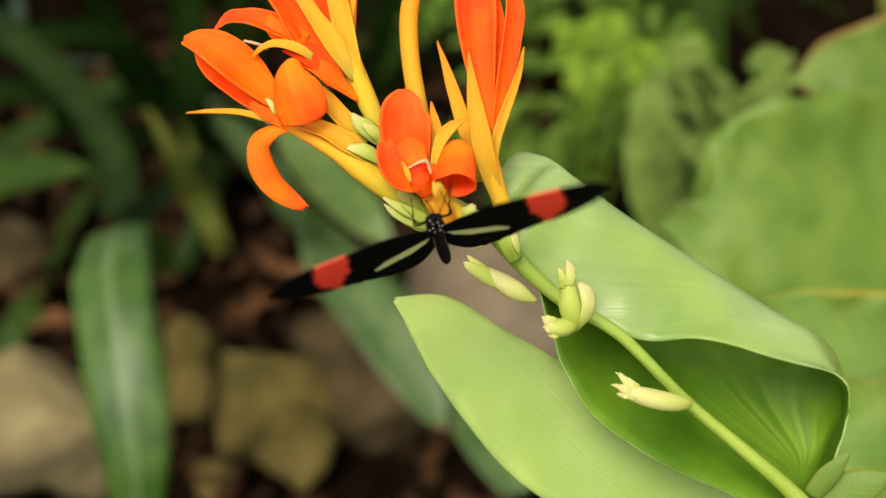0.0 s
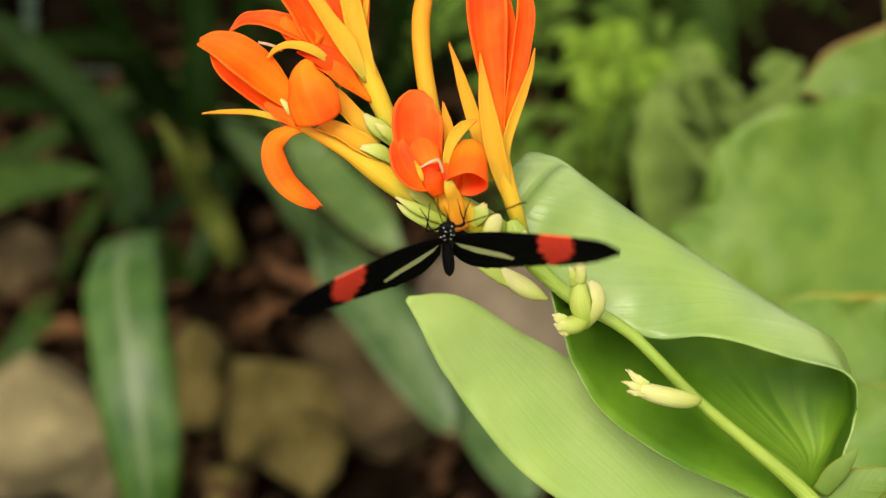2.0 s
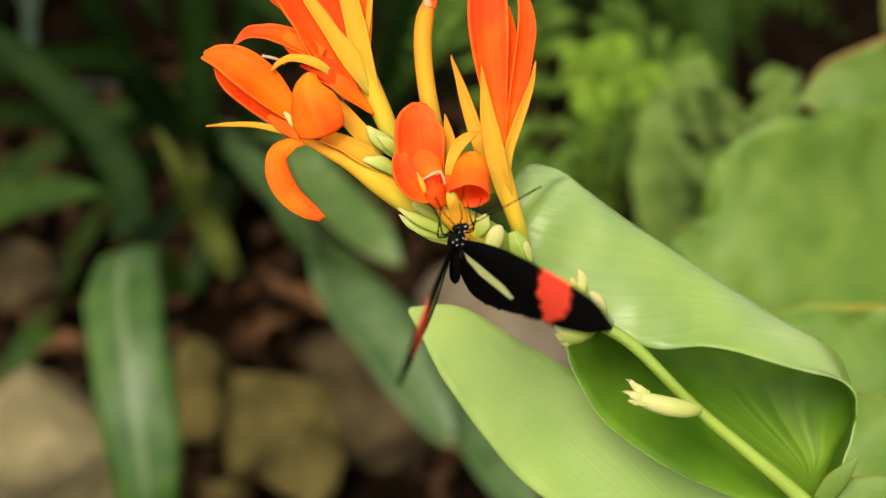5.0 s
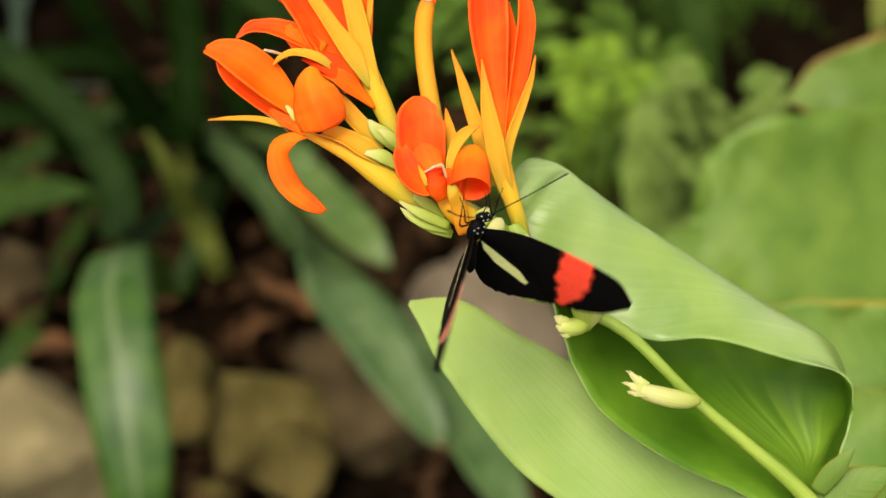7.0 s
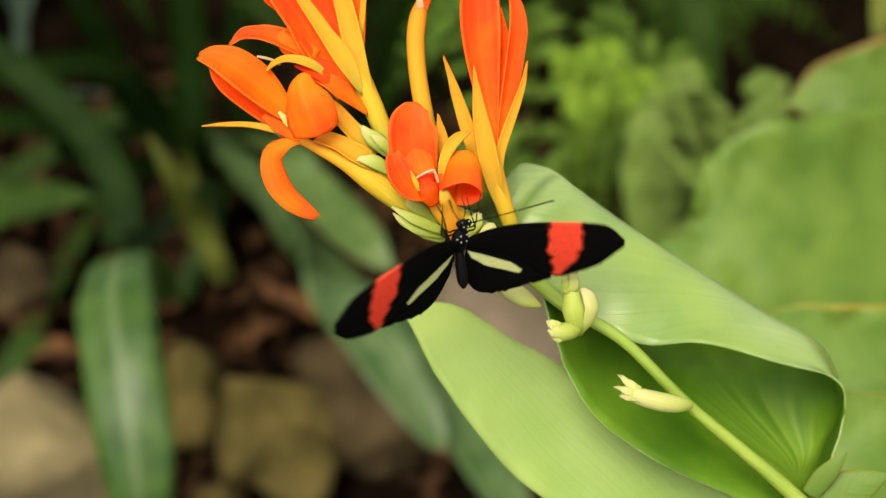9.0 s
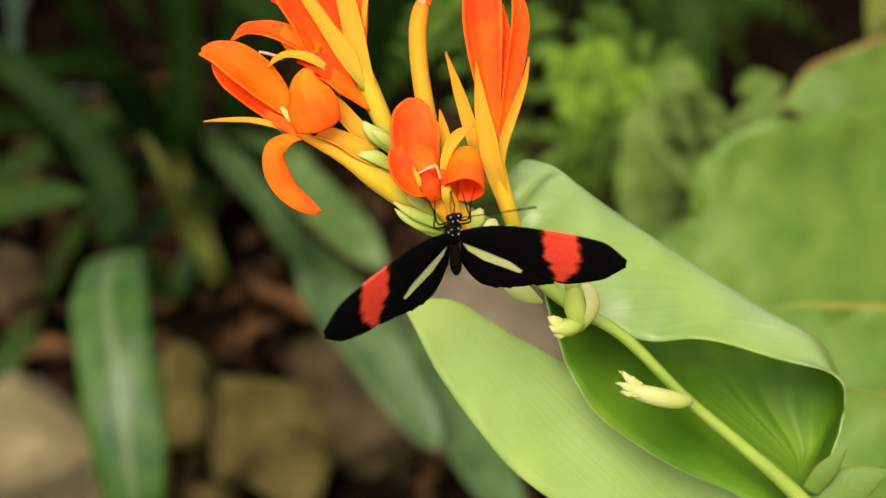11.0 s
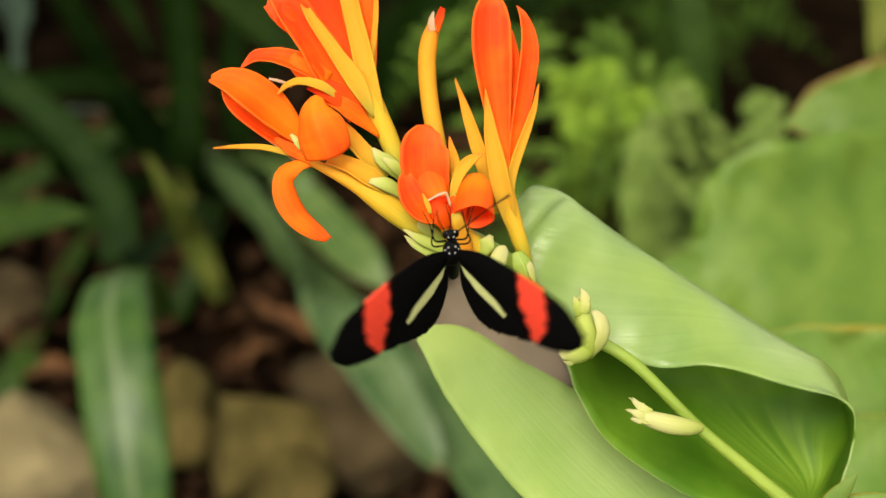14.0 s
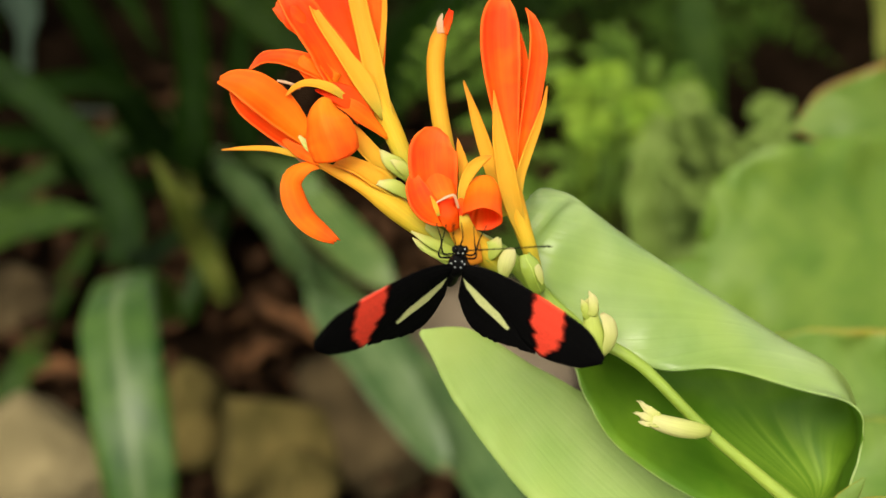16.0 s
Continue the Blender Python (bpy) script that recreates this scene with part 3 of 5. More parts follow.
# strap plants that cover the soil at the back, shade already in their colour
r3 = random.Random(21)
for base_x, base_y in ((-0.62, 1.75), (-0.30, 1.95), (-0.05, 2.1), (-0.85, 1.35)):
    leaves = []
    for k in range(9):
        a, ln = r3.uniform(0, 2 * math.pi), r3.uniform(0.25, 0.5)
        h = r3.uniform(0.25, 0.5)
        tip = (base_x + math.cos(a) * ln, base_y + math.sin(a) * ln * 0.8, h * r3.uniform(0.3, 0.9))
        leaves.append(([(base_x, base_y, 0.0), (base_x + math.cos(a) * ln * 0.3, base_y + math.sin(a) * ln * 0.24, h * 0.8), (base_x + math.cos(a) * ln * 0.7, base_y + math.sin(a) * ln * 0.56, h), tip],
                       (0.015, 0.04, 0.045, 0.004), STRAP_SHADE, (0, -0.3, 1)))
    strap_plant("strap_leaf_plant", (base_x, base_y, 0.0), "dark green strap-leaved plant, leaf colours darkened for shade", leaves, "shaded strap plants")


# ---- broad leaves and ferns on the other side ----
def broad_plant(name, place, label, leaves):
    root = thing(name, place, label=label, category="plant")
    for k, (pts, widths, mat, face, cup) in enumerate(leaves):
        bm = ribbon(pts, widths, face, cup, 26, 14, 0.0012, 0.22, k + 3)
        part("leaf", bm, (mat, mat), root, "", place)
        part("leaf_stalk", tube([place, ((place[0] + pts[0][0]) / 2, (place[1] + pts[0][1]) / 2 + 0.03, pts[0][2] * 0.55), pts[0]], (0.008, 0.006, 0.004), 12, 8), STEM, root, "", place)
    return root


BED_4 = (0.55, 1.05, 0.0)
broad_plant("canna_plant", BED_4, "out-of-focus broad mid-green canna leaves with reddish margins", [
    ([(0.281, 0.619, 0.513), (0.229, 0.596, 0.514), (0.187, 0.575, 0.519), (0.152, 0.566, 0.523), (0.129, 0.566, 0.523), (0.116, 0.565, 0.523)], (0.098, 0.102, 0.104, 0.094, 0.070, 0.012), LEAF_BIG, (-0.1, -0.75, 0.6), 0.3),
    ([(0.304, 0.701, 0.524), (0.260, 0.691, 0.528), (0.227, 0.681, 0.531), (0.205, 0.680, 0.529), (0.185, 0.678, 0.526)], (0.058, 0.060, 0.047, 0.033, 0.004), LEAF_RED, (-0.1, -0.75, 0.6), 0.25),
    ([(0.206, 0.404, 0.554), (0.173, 0.401, 0.568), (0.148, 0.406, 0.575), (0.129, 0.412, 0.583), (0.120, 0.415, 0.588)], (0.056, 0.058, 0.044, 0.024, 0.003), LEAF_EDGE, (-0.1, -0.75, 0.6), 0.3),
    ([(0.194, 0.362, 0.529), (0.166, 0.366, 0.553), (0.150, 0.375, 0.566), (0.145, 0.389, 0.567)], (0.058, 0.062, 0.042, 0.005), LEAF_EDGE, (-0.2, -0.75, 0.5), 0.3),
    ([(0.324, 0.891, 0.534), (0.304, 0.876, 0.512), (0.291, 0.859, 0.488), (0.287, 0.848, 0.472)], (0.04, 0.036, 0.018, 0.003), SPEAR_DIM, (0.1, -0.8, 0.5), 0.2),
    ([(0.191, 0.852, 0.219), (0.168, 0.859, 0.299), (0.157, 0.878, 0.360), (0.152, 0.908, 0.404)], (0.03, 0.05, 0.055, 0.01), SPEAR, (0.1, -0.8, 0.5), 0.2),
    ([(0.254, 1.203, 0.198), (0.242, 1.212, 0.279), (0.230, 1.242, 0.357)], (0.03, 0.04, 0.03), LEAF_DEEP, (0.1, -0.8, 0.5), 0.2),
    ([(0.334, 0.860, 0.404), (0.312, 0.875, 0.462), (0.294, 0.899, 0.513)], (0.03, 0.03, 0.025), SPEAR_DIM, (0.1, -0.8, 0.5), 0.2),
])


def frond(parent, pts, length, pairs, face, mat, seed, bare, place):
    """A fern frond: a thin stalk with paired leaflets that shorten to the tip."""
    stalk = part("frond", tube(pts, (0.0016, 0.0012, 0.0006), 14, 5), mat, parent, "", place)
    bm, layer = sheet_bm()
    line = curve_pts(pts, pairs)
    fv = Vector(face)
    r = random.Random(seed)
    for i in range(2, pairs + 1):
        u = i / pairs
        if u < bare:
            continue
        tan = (line[min(i + 1, pairs)] - line[max(i - 1, 0)]).normalized()
        side = tan.cross(fv).normalized()
        ln = length * (math.sin(math.pi * min(1, 0.18 + 0.85 * u)) * 0.9 + 0.1) * r.uniform(0.8, 1.15)
        for sg in (-1, 1):
            d = (side * sg + tan * r.uniform(0.25, 0.65) + fv * r.uniform(-0.35, 0.25)).normalized()
            a = line[i]
            ribbon([a, a + d * ln * 0.5, a + d * ln + Vector((0, 0, -ln * 0.2))], (ln * 0.12, ln * 0.34, 0.0005), face, 0.3, 5, 2, 0.0006, 0, 0, bm, 0.1, layer)
    tagged(part("foliage", bm, (mat, mat), stalk, "", place), kind="stuff")


def fern(place, label, mat, fronds, seed, bare=0.1):
    root = thing("fern", place, label=label, category="fern", group="ferns in the background")
    for k, (pts, length, pairs) in enumerate(fronds):
        frond(root, pts, length, pairs, (0, -0.6, 0.8), mat, seed * 31 + k, bare, place)
    return root


def fern_fan(place, label, mat, count, reach, height, spread, seed, leaflet=0.05, pairs=13):
    fronds = []
    r = random.Random(seed)
    for k in range(count):
        a = 2 * math.pi * (k + r.uniform(-0.3, 0.3)) / count
        ln = reach * r.uniform(0.75, 1.15)
        h = height * r.uniform(0.7, 1.2)
        dx, dy = math.cos(a) * ln * spread, math.sin(a) * ln
        fronds.append(([place, (place[0] + dx * 0.5, place[1] + dy * 0.5, place[2] + h), (place[0] + dx, place[1] + dy, place[2] + h * r.uniform(0.6, 0.95))], leaflet * r.uniform(0.8, 1.2), pairs))
    return fern(place, label, mat, fronds, seed)


fern_fan((0.095, 1.16, 0.0), "bright green fern with fine feathery fronds", FERN, 8, 0.16, 0.27, 1.0, 1, 0.044, 15)
FERN_FOOT = (0.13, 1.12, 0.0)
lime = []
for k, q in enumerate(((0.100, 1.011, 0.342), (0.129, 0.997, 0.356), (0.157, 0.945, 0.352), (0.165, 0.919, 0.349), (0.112, 0.957, 0.333), (0.212, 0.986, 0.341))):
    lime.append(([FERN_FOOT, (FERN_FOOT[0] * 0.4 + q[0] * 0.6, FERN_FOOT[1] * 0.4 + q[1] * 0.6 + 0.02, q[2] - 0.01), (q[0], q[1] - 0.02, q[2])], 0.033, 22))
fern(FERN_FOOT, "yellow-green young fern fronds among darker ones", FERN_LIME, lime, 9, 0.68)
FERN_SIDE = (0.26, 1.02, 0.0)
side_fronds = []
r2 = random.Random(11)
for q in ((0.146, 0.861, 0.438), (0.155, 0.849, 0.439), (0.167, 0.849, 0.440), (0.180, 0.838, 0.441), (0.191, 0.827, 0.443), (0.141, 0.846, 0.418), (0.152, 0.825, 0.422), (0.146, 0.822, 0.402), (0.154, 0.801, 0.406), (0.146, 0.807, 0.380), (0.152, 0.782, 0.379), (0.144, 0.792, 0.358), (0.164, 0.821, 0.435), (0.185, 0.810, 0.436), (0.158, 0.897, 0.403), (0.167, 0.885, 0.404), (0.180, 0.886, 0.405), (0.193, 0.874, 0.406), (0.205, 0.864, 0.408), (0.153, 0.882, 0.382), (0.163, 0.860, 0.386), (0.157, 0.857, 0.365), (0.166, 0.836, 0.369), (0.158, 0.841, 0.342), (0.164, 0.816, 0.340), (0.155, 0.825, 0.319), (0.177, 0.857, 0.399), (0.199, 0.846, 0.400), (0.191, 0.790, 0.442), (0.203, 0.789, 0.441), (0.174, 0.824, 0.422), (0.187, 0.850, 0.423), (0.163, 0.825, 0.405)):
    sway = Vector((r2.uniform(-0.02, 0.02), r2.uniform(-0.03, 0.02), r2.uniform(-0.02, 0.01)))
    tip = Vector(q) + sway * 0.5
    side_fronds.append(([FERN_SIDE, Vector(FERN_SIDE).lerp(tip, 0.6) + Vector((0, -0.02, tip.z * 0.4 - 0.07)) + sway, tip], r2.uniform(0.018, 0.034), 26))
fern(FERN_SIDE, "soft grey-green fern fronds beside the broad leaves", SPEAR, side_fronds, 12, 0.55)
fern_fan((0.24, 1.55, 0.0), "green fern beside the canna leaves, colour darkened for shade", FERN_MID, 13, 0.22, 0.24, 1.0, 4, 0.035, 16)
fern_fan((0.02, 1.55, 0.0), "dark green fern, deep shade put into its colour", FERN_SHADE, 11, 0.24, 0.26, 1.0, 3)


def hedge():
    """Dense dark shrubs, unseen and added to close the bed at the back and cut sky light."""
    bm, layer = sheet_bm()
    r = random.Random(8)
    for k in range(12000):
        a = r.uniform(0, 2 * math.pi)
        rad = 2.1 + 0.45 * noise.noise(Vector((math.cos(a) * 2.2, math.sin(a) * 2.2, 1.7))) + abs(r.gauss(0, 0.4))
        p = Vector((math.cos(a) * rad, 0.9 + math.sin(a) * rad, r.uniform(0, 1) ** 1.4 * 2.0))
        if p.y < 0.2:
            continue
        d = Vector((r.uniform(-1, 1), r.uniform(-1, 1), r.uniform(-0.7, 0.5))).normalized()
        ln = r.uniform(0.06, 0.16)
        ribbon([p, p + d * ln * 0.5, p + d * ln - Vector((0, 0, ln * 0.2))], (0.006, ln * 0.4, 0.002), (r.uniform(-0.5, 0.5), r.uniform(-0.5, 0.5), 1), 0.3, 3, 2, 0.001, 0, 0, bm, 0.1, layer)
    solo("added_shrubbery", bm, (FERN_SHADE, FERN_SHADE), kind="stuff", label="added dense dark green shrubs closing off the garden bed", category="shrubs")


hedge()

# ---- the canna in flower ----
SPRAY = pose(0, 0.26254, 0.73617, 55, 0, 0) @ Matrix.Scale(0.01, 4)
CANNA = (0.20, 0.33, 0.0)
canna = thing("canna_plant", CANNA, label="flowering canna with orange-red blooms and broad green leaves", category="plant")
TOWARDS = (0, 0, 1)


def spray_part(name, bm, mats, parent, label=""):
    """A piece of the spray, built in centimetres on the flower head's own axes."""
    bmesh.ops.transform(bm, matrix=SPRAY, verts=bm.verts)
    return part(name, bm, mats, parent, label, CANNA)


def petal(parent, pts, widths, mat, face=TOWARDS, cup=0.5, name="petal", wave=0.15, seed=0, label="", n=20, back=None, fold=0.0, tip=0.0):
    return spray_part(name, ribbon(pts, widths, face, cup, n, 10, 0.035, wave, seed, None, fold, None, tip), (mat, back or mat), parent, label)


def rolled(top, mouth, radii):
    """A petal rolled into an open tube whose edges overlap at the back, in the spray's centimetres."""
    bm, layer = sheet_bm()
    axis = (Vector(mouth) - Vector(top)).normalized()
    side = axis.cross(Vector((0, 0, 1))).normalized()
    front = side.cross(axis)
    rad = levels(radii, 22)
    grid = []
    for i in range(23):
        mid = Vector(top).lerp(Vector(mouth), i / 22)
        ring = []
        for j in range(29):
            a = math.pi * (0.06 + 2.05 * j / 28) - math.pi / 2
            q = rad[i] * (1 - 0.10 * j / 28) * (1 + 0.05 * noise.noise(Vector((i * 0.16, j * 0.3, 3.0))))
            ring.append(mid + (side * math.cos(a) + front * math.sin(a)) * q + axis * 0.05 * noise.noise(Vector((j * 0.25, 1.0, 6.0))) * i / 22)
        grid.append(ring)
    shell(grid, 0.03, bm, layer)
    return bm


stem_path = [(-1.06, 1.34, -0.30), (-0.49, 0.84, -0.40), (0.20, 0.37, -0.50), (0.97, 0.01, -0.60), (1.55, -0.37, -0.70), (2.25, -1.14, -0.80), (3.15, -1.91, -0.80), (4.04, -2.41, -0.70), (4.67, -2.90, -0.70), (5.82, -4.07, -0.70), (7.14, -5.19, -0.90), (8.51, -6.41, -1.20), (10.24, -8.43, -1.80)]
stem = spray_part("stem", tube(stem_path, (0.10, 0.18, 0.22, 0.22, 0.20, 0.18, 0.155, 0.14, 0.135, 0.135, 0.15, 0.2, 0.3), 60, 14), STEM, canna)
foot = SPRAY @ Vector(stem_path[-1])
part("stalk", tube([foot, (0.17, 0.28, 0.42), (0.19, 0.32, 0.2), CANNA], (0.0034, 0.005, 0.007, 0.009), 24, 12), STEM, canna, "", CANNA)

# bloom A: the wide open flower with the curled lower petal
a = spray_part("flower", tube([(-0.24, 0.16, 0.00), (-0.61, 0.49, 0.05), (-1.17, 0.91, 0.10), (-1.79, 1.32, 0.15), (-2.41, 1.65, 0.20), (-2.84, 1.85, 0.25)], (0.16, 0.25, 0.27, 0.18, 0.12, 0.08), 30, 12), TUBE, canna, "wide-open orange canna bloom with a curled lower petal")
petal(a, [(-3.04, 2.35, 0.15), (-3.58, 2.89, 0.35), (-4.11, 3.33, 0.50), (-4.57, 3.57, 0.52), (-4.95, 3.63, 0.50)], (0.4, 0.86, 0.92, 0.66, 0.2), ORANGE, (0.2, 0.5, 1), 0.4, seed=1, wave=0.05, fold=0.12)
petal(a, [(-2.99, 2.11, 0.00), (-3.54, 2.47, 0.10), (-4.15, 2.91, 0.20), (-4.54, 3.21, 0.25), (-4.75, 3.42, 0.30)], (0.3, 0.56, 0.6, 0.4, 0.06), RED, (0.4, 0.1, 1), 0.5, seed=8)
petal(a, [(-2.64, 3.25, 0.72), (-2.68, 3.04, 0.92), (-2.66, 2.77, 1.06), (-2.57, 2.47, 1.10), (-2.46, 2.18, 1.04), (-2.34, 1.84, 0.90)], (0.26, 0.66, 0.94, 1.1, 1.14, 1.06), LUSTRE, [(-0.1, 0.5, 0.9), (-0.2, 0.3, 1), (-0.3, 0.1, 1), (-0.2, 0, 1), (-0.1, -0.1, 1), (0, -0.1, 1)], -0.4, seed=2, wave=0.06, fold=-0.32, tip=0.12, n=28)
petal(a, [(-2.60, 1.84, 0.20), (-3.04, 1.77, 0.35), (-3.33, 1.51, 0.50), (-3.31, 1.12, 0.60), (-3.09, 0.67, 0.60), (-2.71, 0.33, 0.55), (-2.39, 0.12, 0.50)], (0.14, 0.3, 0.48, 0.58, 0.56, 0.42, 0.14), LUSTRE, [(0, 0, 1), (0.2, 0.5, 0.9), (0.5, 0.1, 0.9), (0.4, 0.1, 0.9), (0.3, 0.2, 0.9), (0.2, 0.2, 0.9), (0, 0, 1)], -0.6, seed=3)
petal(a, [(-2.94, 1.95, 0.15), (-3.78, 2.15, 0.20), (-4.38, 2.17, 0.30), (-4.92, 2.13, 0.35)], (0.16, 0.14, 0.1, 0.03), YELLOW, (0, 0.3, 1), 0.5, "sepal")
petal(a, [(-3.11, 1.86, 0.00), (-3.53, 2.20, 0.15), (-3.93, 2.46, 0.25)], (0.12, 0.09, 0.06), PALE, (0, 0.3, 1), 0.3, "stamen")
petal(a, [(-2.77, 1.84, 0.30), (-3.21, 2.09, 0.30), (-3.58, 2.37, 0.25)], (0.16, 0.26, 0.12), ORANGE, (0, 0.3, 1), 0.4, seed=4)
petal(a, [(-2.70, 2.02, 0.34), (-3.00, 2.20, 0.40), (-3.22, 2.42, 0.36)], (0.12, 0.2, 0.06), BRACT, (0, 0.3, 1), -0.4, "sepal", seed=9)
petal(a, [(-1.17, 1.49, 0.00), (-1.67, 2.07, 0.10), (-2.04, 2.50, 0.10), (-2.39, 2.83, 0.10)], (0.3, 0.42, 0.34, 0.06), YELLOW, (0.2, 0.2, 1), 0.7, "sepal", seed=5)
petal(a, [(-1.04, 1.19, 0.15), (-1.54, 1.50, 0.25), (-1.97, 1.75, 0.30), (-2.43, 1.89, 0.30)], (0.34, 0.5, 0.42, 0.3), YELLOW, (0.2, 0.3, 1), 0.9, "sepal", seed=6)
petal(a, [(-0.77, 1.12, 0.35), (-1.13, 1.34, 0.45), (-1.51, 1.42, 0.40)], (0.2, 0.32, 0.1), BRACT, (0, 0.2, 1), -0.7, "bract")

# bloom B: the upper flower with red upright petals
b = spray_part("flower", tube([(-0.78, 1.54, -0.10), (-1.05, 2.24, -0.10), (-1.33, 2.87, -0.10), (-1.62, 3.52, -0.10), (-1.81, 3.90, -0.10)], (0.18, 0.22, 0.24, 0.24, 0.16), 26, 12), TUBE, canna, "upright red-orange canna bloom with long yellow sepals")
petal(b, [(-1.80, 2.82, 0.00), (-2.32, 3.69, 0.10), (-2.78, 4.50, 0.25), (-3.26, 5.17, 0.40), (-3.62, 5.56, 0.45)], (0.5, 0.92, 0.92, 0.8, 0.3), RED, (0.3, 0.3, 1), 0.7, seed=11)
petal(b, [(-2.74, 4.39, 0.00), (-3.25, 4.99, 0.46), (-3.69, 5.31, 0.48)], (0.1, 0.62, 0.34), RED, (0.1, 0.3, 1), -0.5, seed=12)
petal(b, [(-2.41, 3.61, 0.20), (-2.95, 3.91, 0.35), (-3.51, 4.09, 0.40), (-3.98, 4.12, 0.35), (-4.30, 3.92, 0.30)], (0.45, 0.6, 0.5, 0.34, 0.06), RED, (0.1, 0.7, 1), 0.8, seed=13)
petal(b, [(-2.29, 3.30, 0.20), (-2.79, 3.72, 0.40), (-3.07, 3.98, 0.45), (-3.16, 4.18, 0.40)], (0.1, 0.44, 0.4, 0.12), ORANGE, (-0.1, 0.3, 1), -0.5, seed=14)
petal(b, [(-2.03, 3.11, 0.25), (-2.51, 3.46, 0.50), (-3.00, 3.57, 0.55), (-3.31, 3.48, 0.50), (-3.49, 3.31, 0.45)], (0.06, 0.24, 0.2, 0.14, 0.05), YELLOW, (0, 0.6, 1), 0.5, "stamen", seed=15)
petal(b, [(-1.52, 2.61, 0.00), (-1.97, 3.11, 0.30), (-2.39, 3.37, 0.40), (-2.87, 3.47, 0.35)], (0.08, 0.5, 0.5, 0.12), DEEP, (0, 0.4, 1), 0.4, seed=16)
petal(b, [(-1.30, 2.41, 0.05), (-1.78, 2.83, 0.35), (-2.17, 3.10, 0.40), (-2.52, 3.18, 0.35)], (0.08, 0.4, 0.38, 0.1), ORANGE, (0.1, 0.5, 1), 0.4, seed=17)
petal(b, [(-3.21, 3.48, 0.25), (-3.39, 3.58, 0.30), (-3.71, 3.65, 0.35)], (0.05, 0.06, 0.05), PALE, (0, 0.2, 1), 0.3, "stamen")
petal(b, [(-1.40, 2.82, 0.10), (-1.79, 3.55, 0.25), (-2.30, 4.28, 0.35), (-2.77, 4.96, 0.35), (-3.08, 5.58, 0.30)], (0.1, 0.46, 0.34, 0.24, 0.08), YELLOW, (0.3, 0.1, 1), 0.7, "sepal", seed=18)
petal(b, [(-1.05, 2.15, -0.15), (-1.45, 3.26, 0.05), (-1.65, 4.14, 0.00), (-1.86, 5.01, 0.00), (-2.05, 5.89, 0.00), (-2.18, 6.91, -0.10)], (0.1, 0.46, 0.5, 0.45, 0.4, 0.1), YELLOW, (-0.1, 0, 1), 0.8, "sepal", seed=19)
petal(b, [(-1.52, 3.65, -0.15), (-1.56, 4.41, -0.20), (-1.62, 5.29, -0.20), (-1.75, 6.30, -0.20)], (0.2, 0.42, 0.5, 0.4), ORANGE, (0.1, 0, 1), 0.5, seed=20)
petal(b, [(-1.55, 3.59, -0.10), (-1.45, 4.40, -0.10), (-1.38, 5.28, -0.10), (-1.43, 6.16, -0.10)], (0.1, 0.13, 0.12, 0.05), YELLOW, (0.4, 0, 1), 0.4, "sepal")
petal(b, [(-1.82, 3.80, -0.30), (-2.27, 4.69, -0.40), (-2.58, 5.45, -0.40), (-2.71, 6.47, -0.40)], (0.3, 0.55, 0.8, 0.6), DEEP, (0, 0, 1), 0.5, seed=21)
petal(b, [(-0.77, 1.48, 0.10), (-1.04, 1.75, 0.20), (-1.29, 1.94, 0.20), (-1.44, 2.15, 0.15)], (0.2, 0.4, 0.3, 0.05), BRACT, (-0.2, 0.1, 1), -0.7, "bract")
petal(b, [(-0.77, 1.53, 0.25), (-0.96, 1.74, 0.35), (-1.21, 1.92, 0.35)], (0.16, 0.26, 0.05), BRACT, (-0.2, 0.1, 1), -0.7, "bract")

# bloom C: the small flower on which the butterfly feeds
c = spray_part("flower", tube([(1.20, -0.43, -0.10), (0.80, -0.09, 0.10), (0.38, 0.26, 0.30), (0.10, 0.63, 0.40)], (0.2, 0.3, 0.27, 0.14), 20, 12), TUBE, canna, "small red-orange canna bloom with rolled petals")
petal(c, [(-0.02, 0.60, 0.30), (-0.21, 1.13, 0.42), (-0.30, 1.58, 0.50), (-0.32, 1.98, 0.52), (-0.30, 2.28, 0.48), (-0.20, 2.60, 0.42)], (0.5, 0.95, 1.12, 1.17, 1.04, 0.58), RED, (0.15, 0, 1), 0.7, seed=30, wave=0.03, tip=0.32)
petal(c, [(0.02, 0.80, 0.60), (-0.06, 1.09, 0.66), (-0.17, 1.37, 0.60), (-0.27, 1.69, 0.46)], (0.34, 0.56, 0.66, 0.5), LUSTRE, (0.1, 0, 1), -0.4, seed=34, wave=0.05, tip=0.3)
petal(c, [(0.10, 0.56, 0.70), (-0.29, 0.70, 0.80), (-0.55, 0.99, 0.84), (-0.67, 1.31, 0.80), (-0.71, 1.61, 0.62)], (0.2, 0.56, 0.64, 0.5, 0.12), RED, (0.35, 0.3, 1), 0.55, seed=32, wave=0.08)
petal(c, [(0.19, 0.38, 0.80), (0.07, 0.64, 0.95), (-0.01, 0.89, 0.90), (0.10, 1.05, 0.80)], (0.3, 0.46, 0.42, 0.2), DEEP, (0, 0.2, 1), -0.7, seed=35)
petal(c, [(0.26, 0.84, 0.90), (0.17, 1.10, 1.00), (0.05, 1.10, 1.00), (-0.24, 0.95, 0.95)], (0.05, 0.06, 0.055, 0.03), PALE, (0, 0.3, 1), 0.3, "stamen")
petal(c, [(-0.17, 0.68, 0.95), (-0.23, 0.86, 1.00), (-0.34, 1.11, 0.90)], (0.06, 0.11, 0.03), YELLOW, (0, 0.2, 1), 0.3, "stamen")
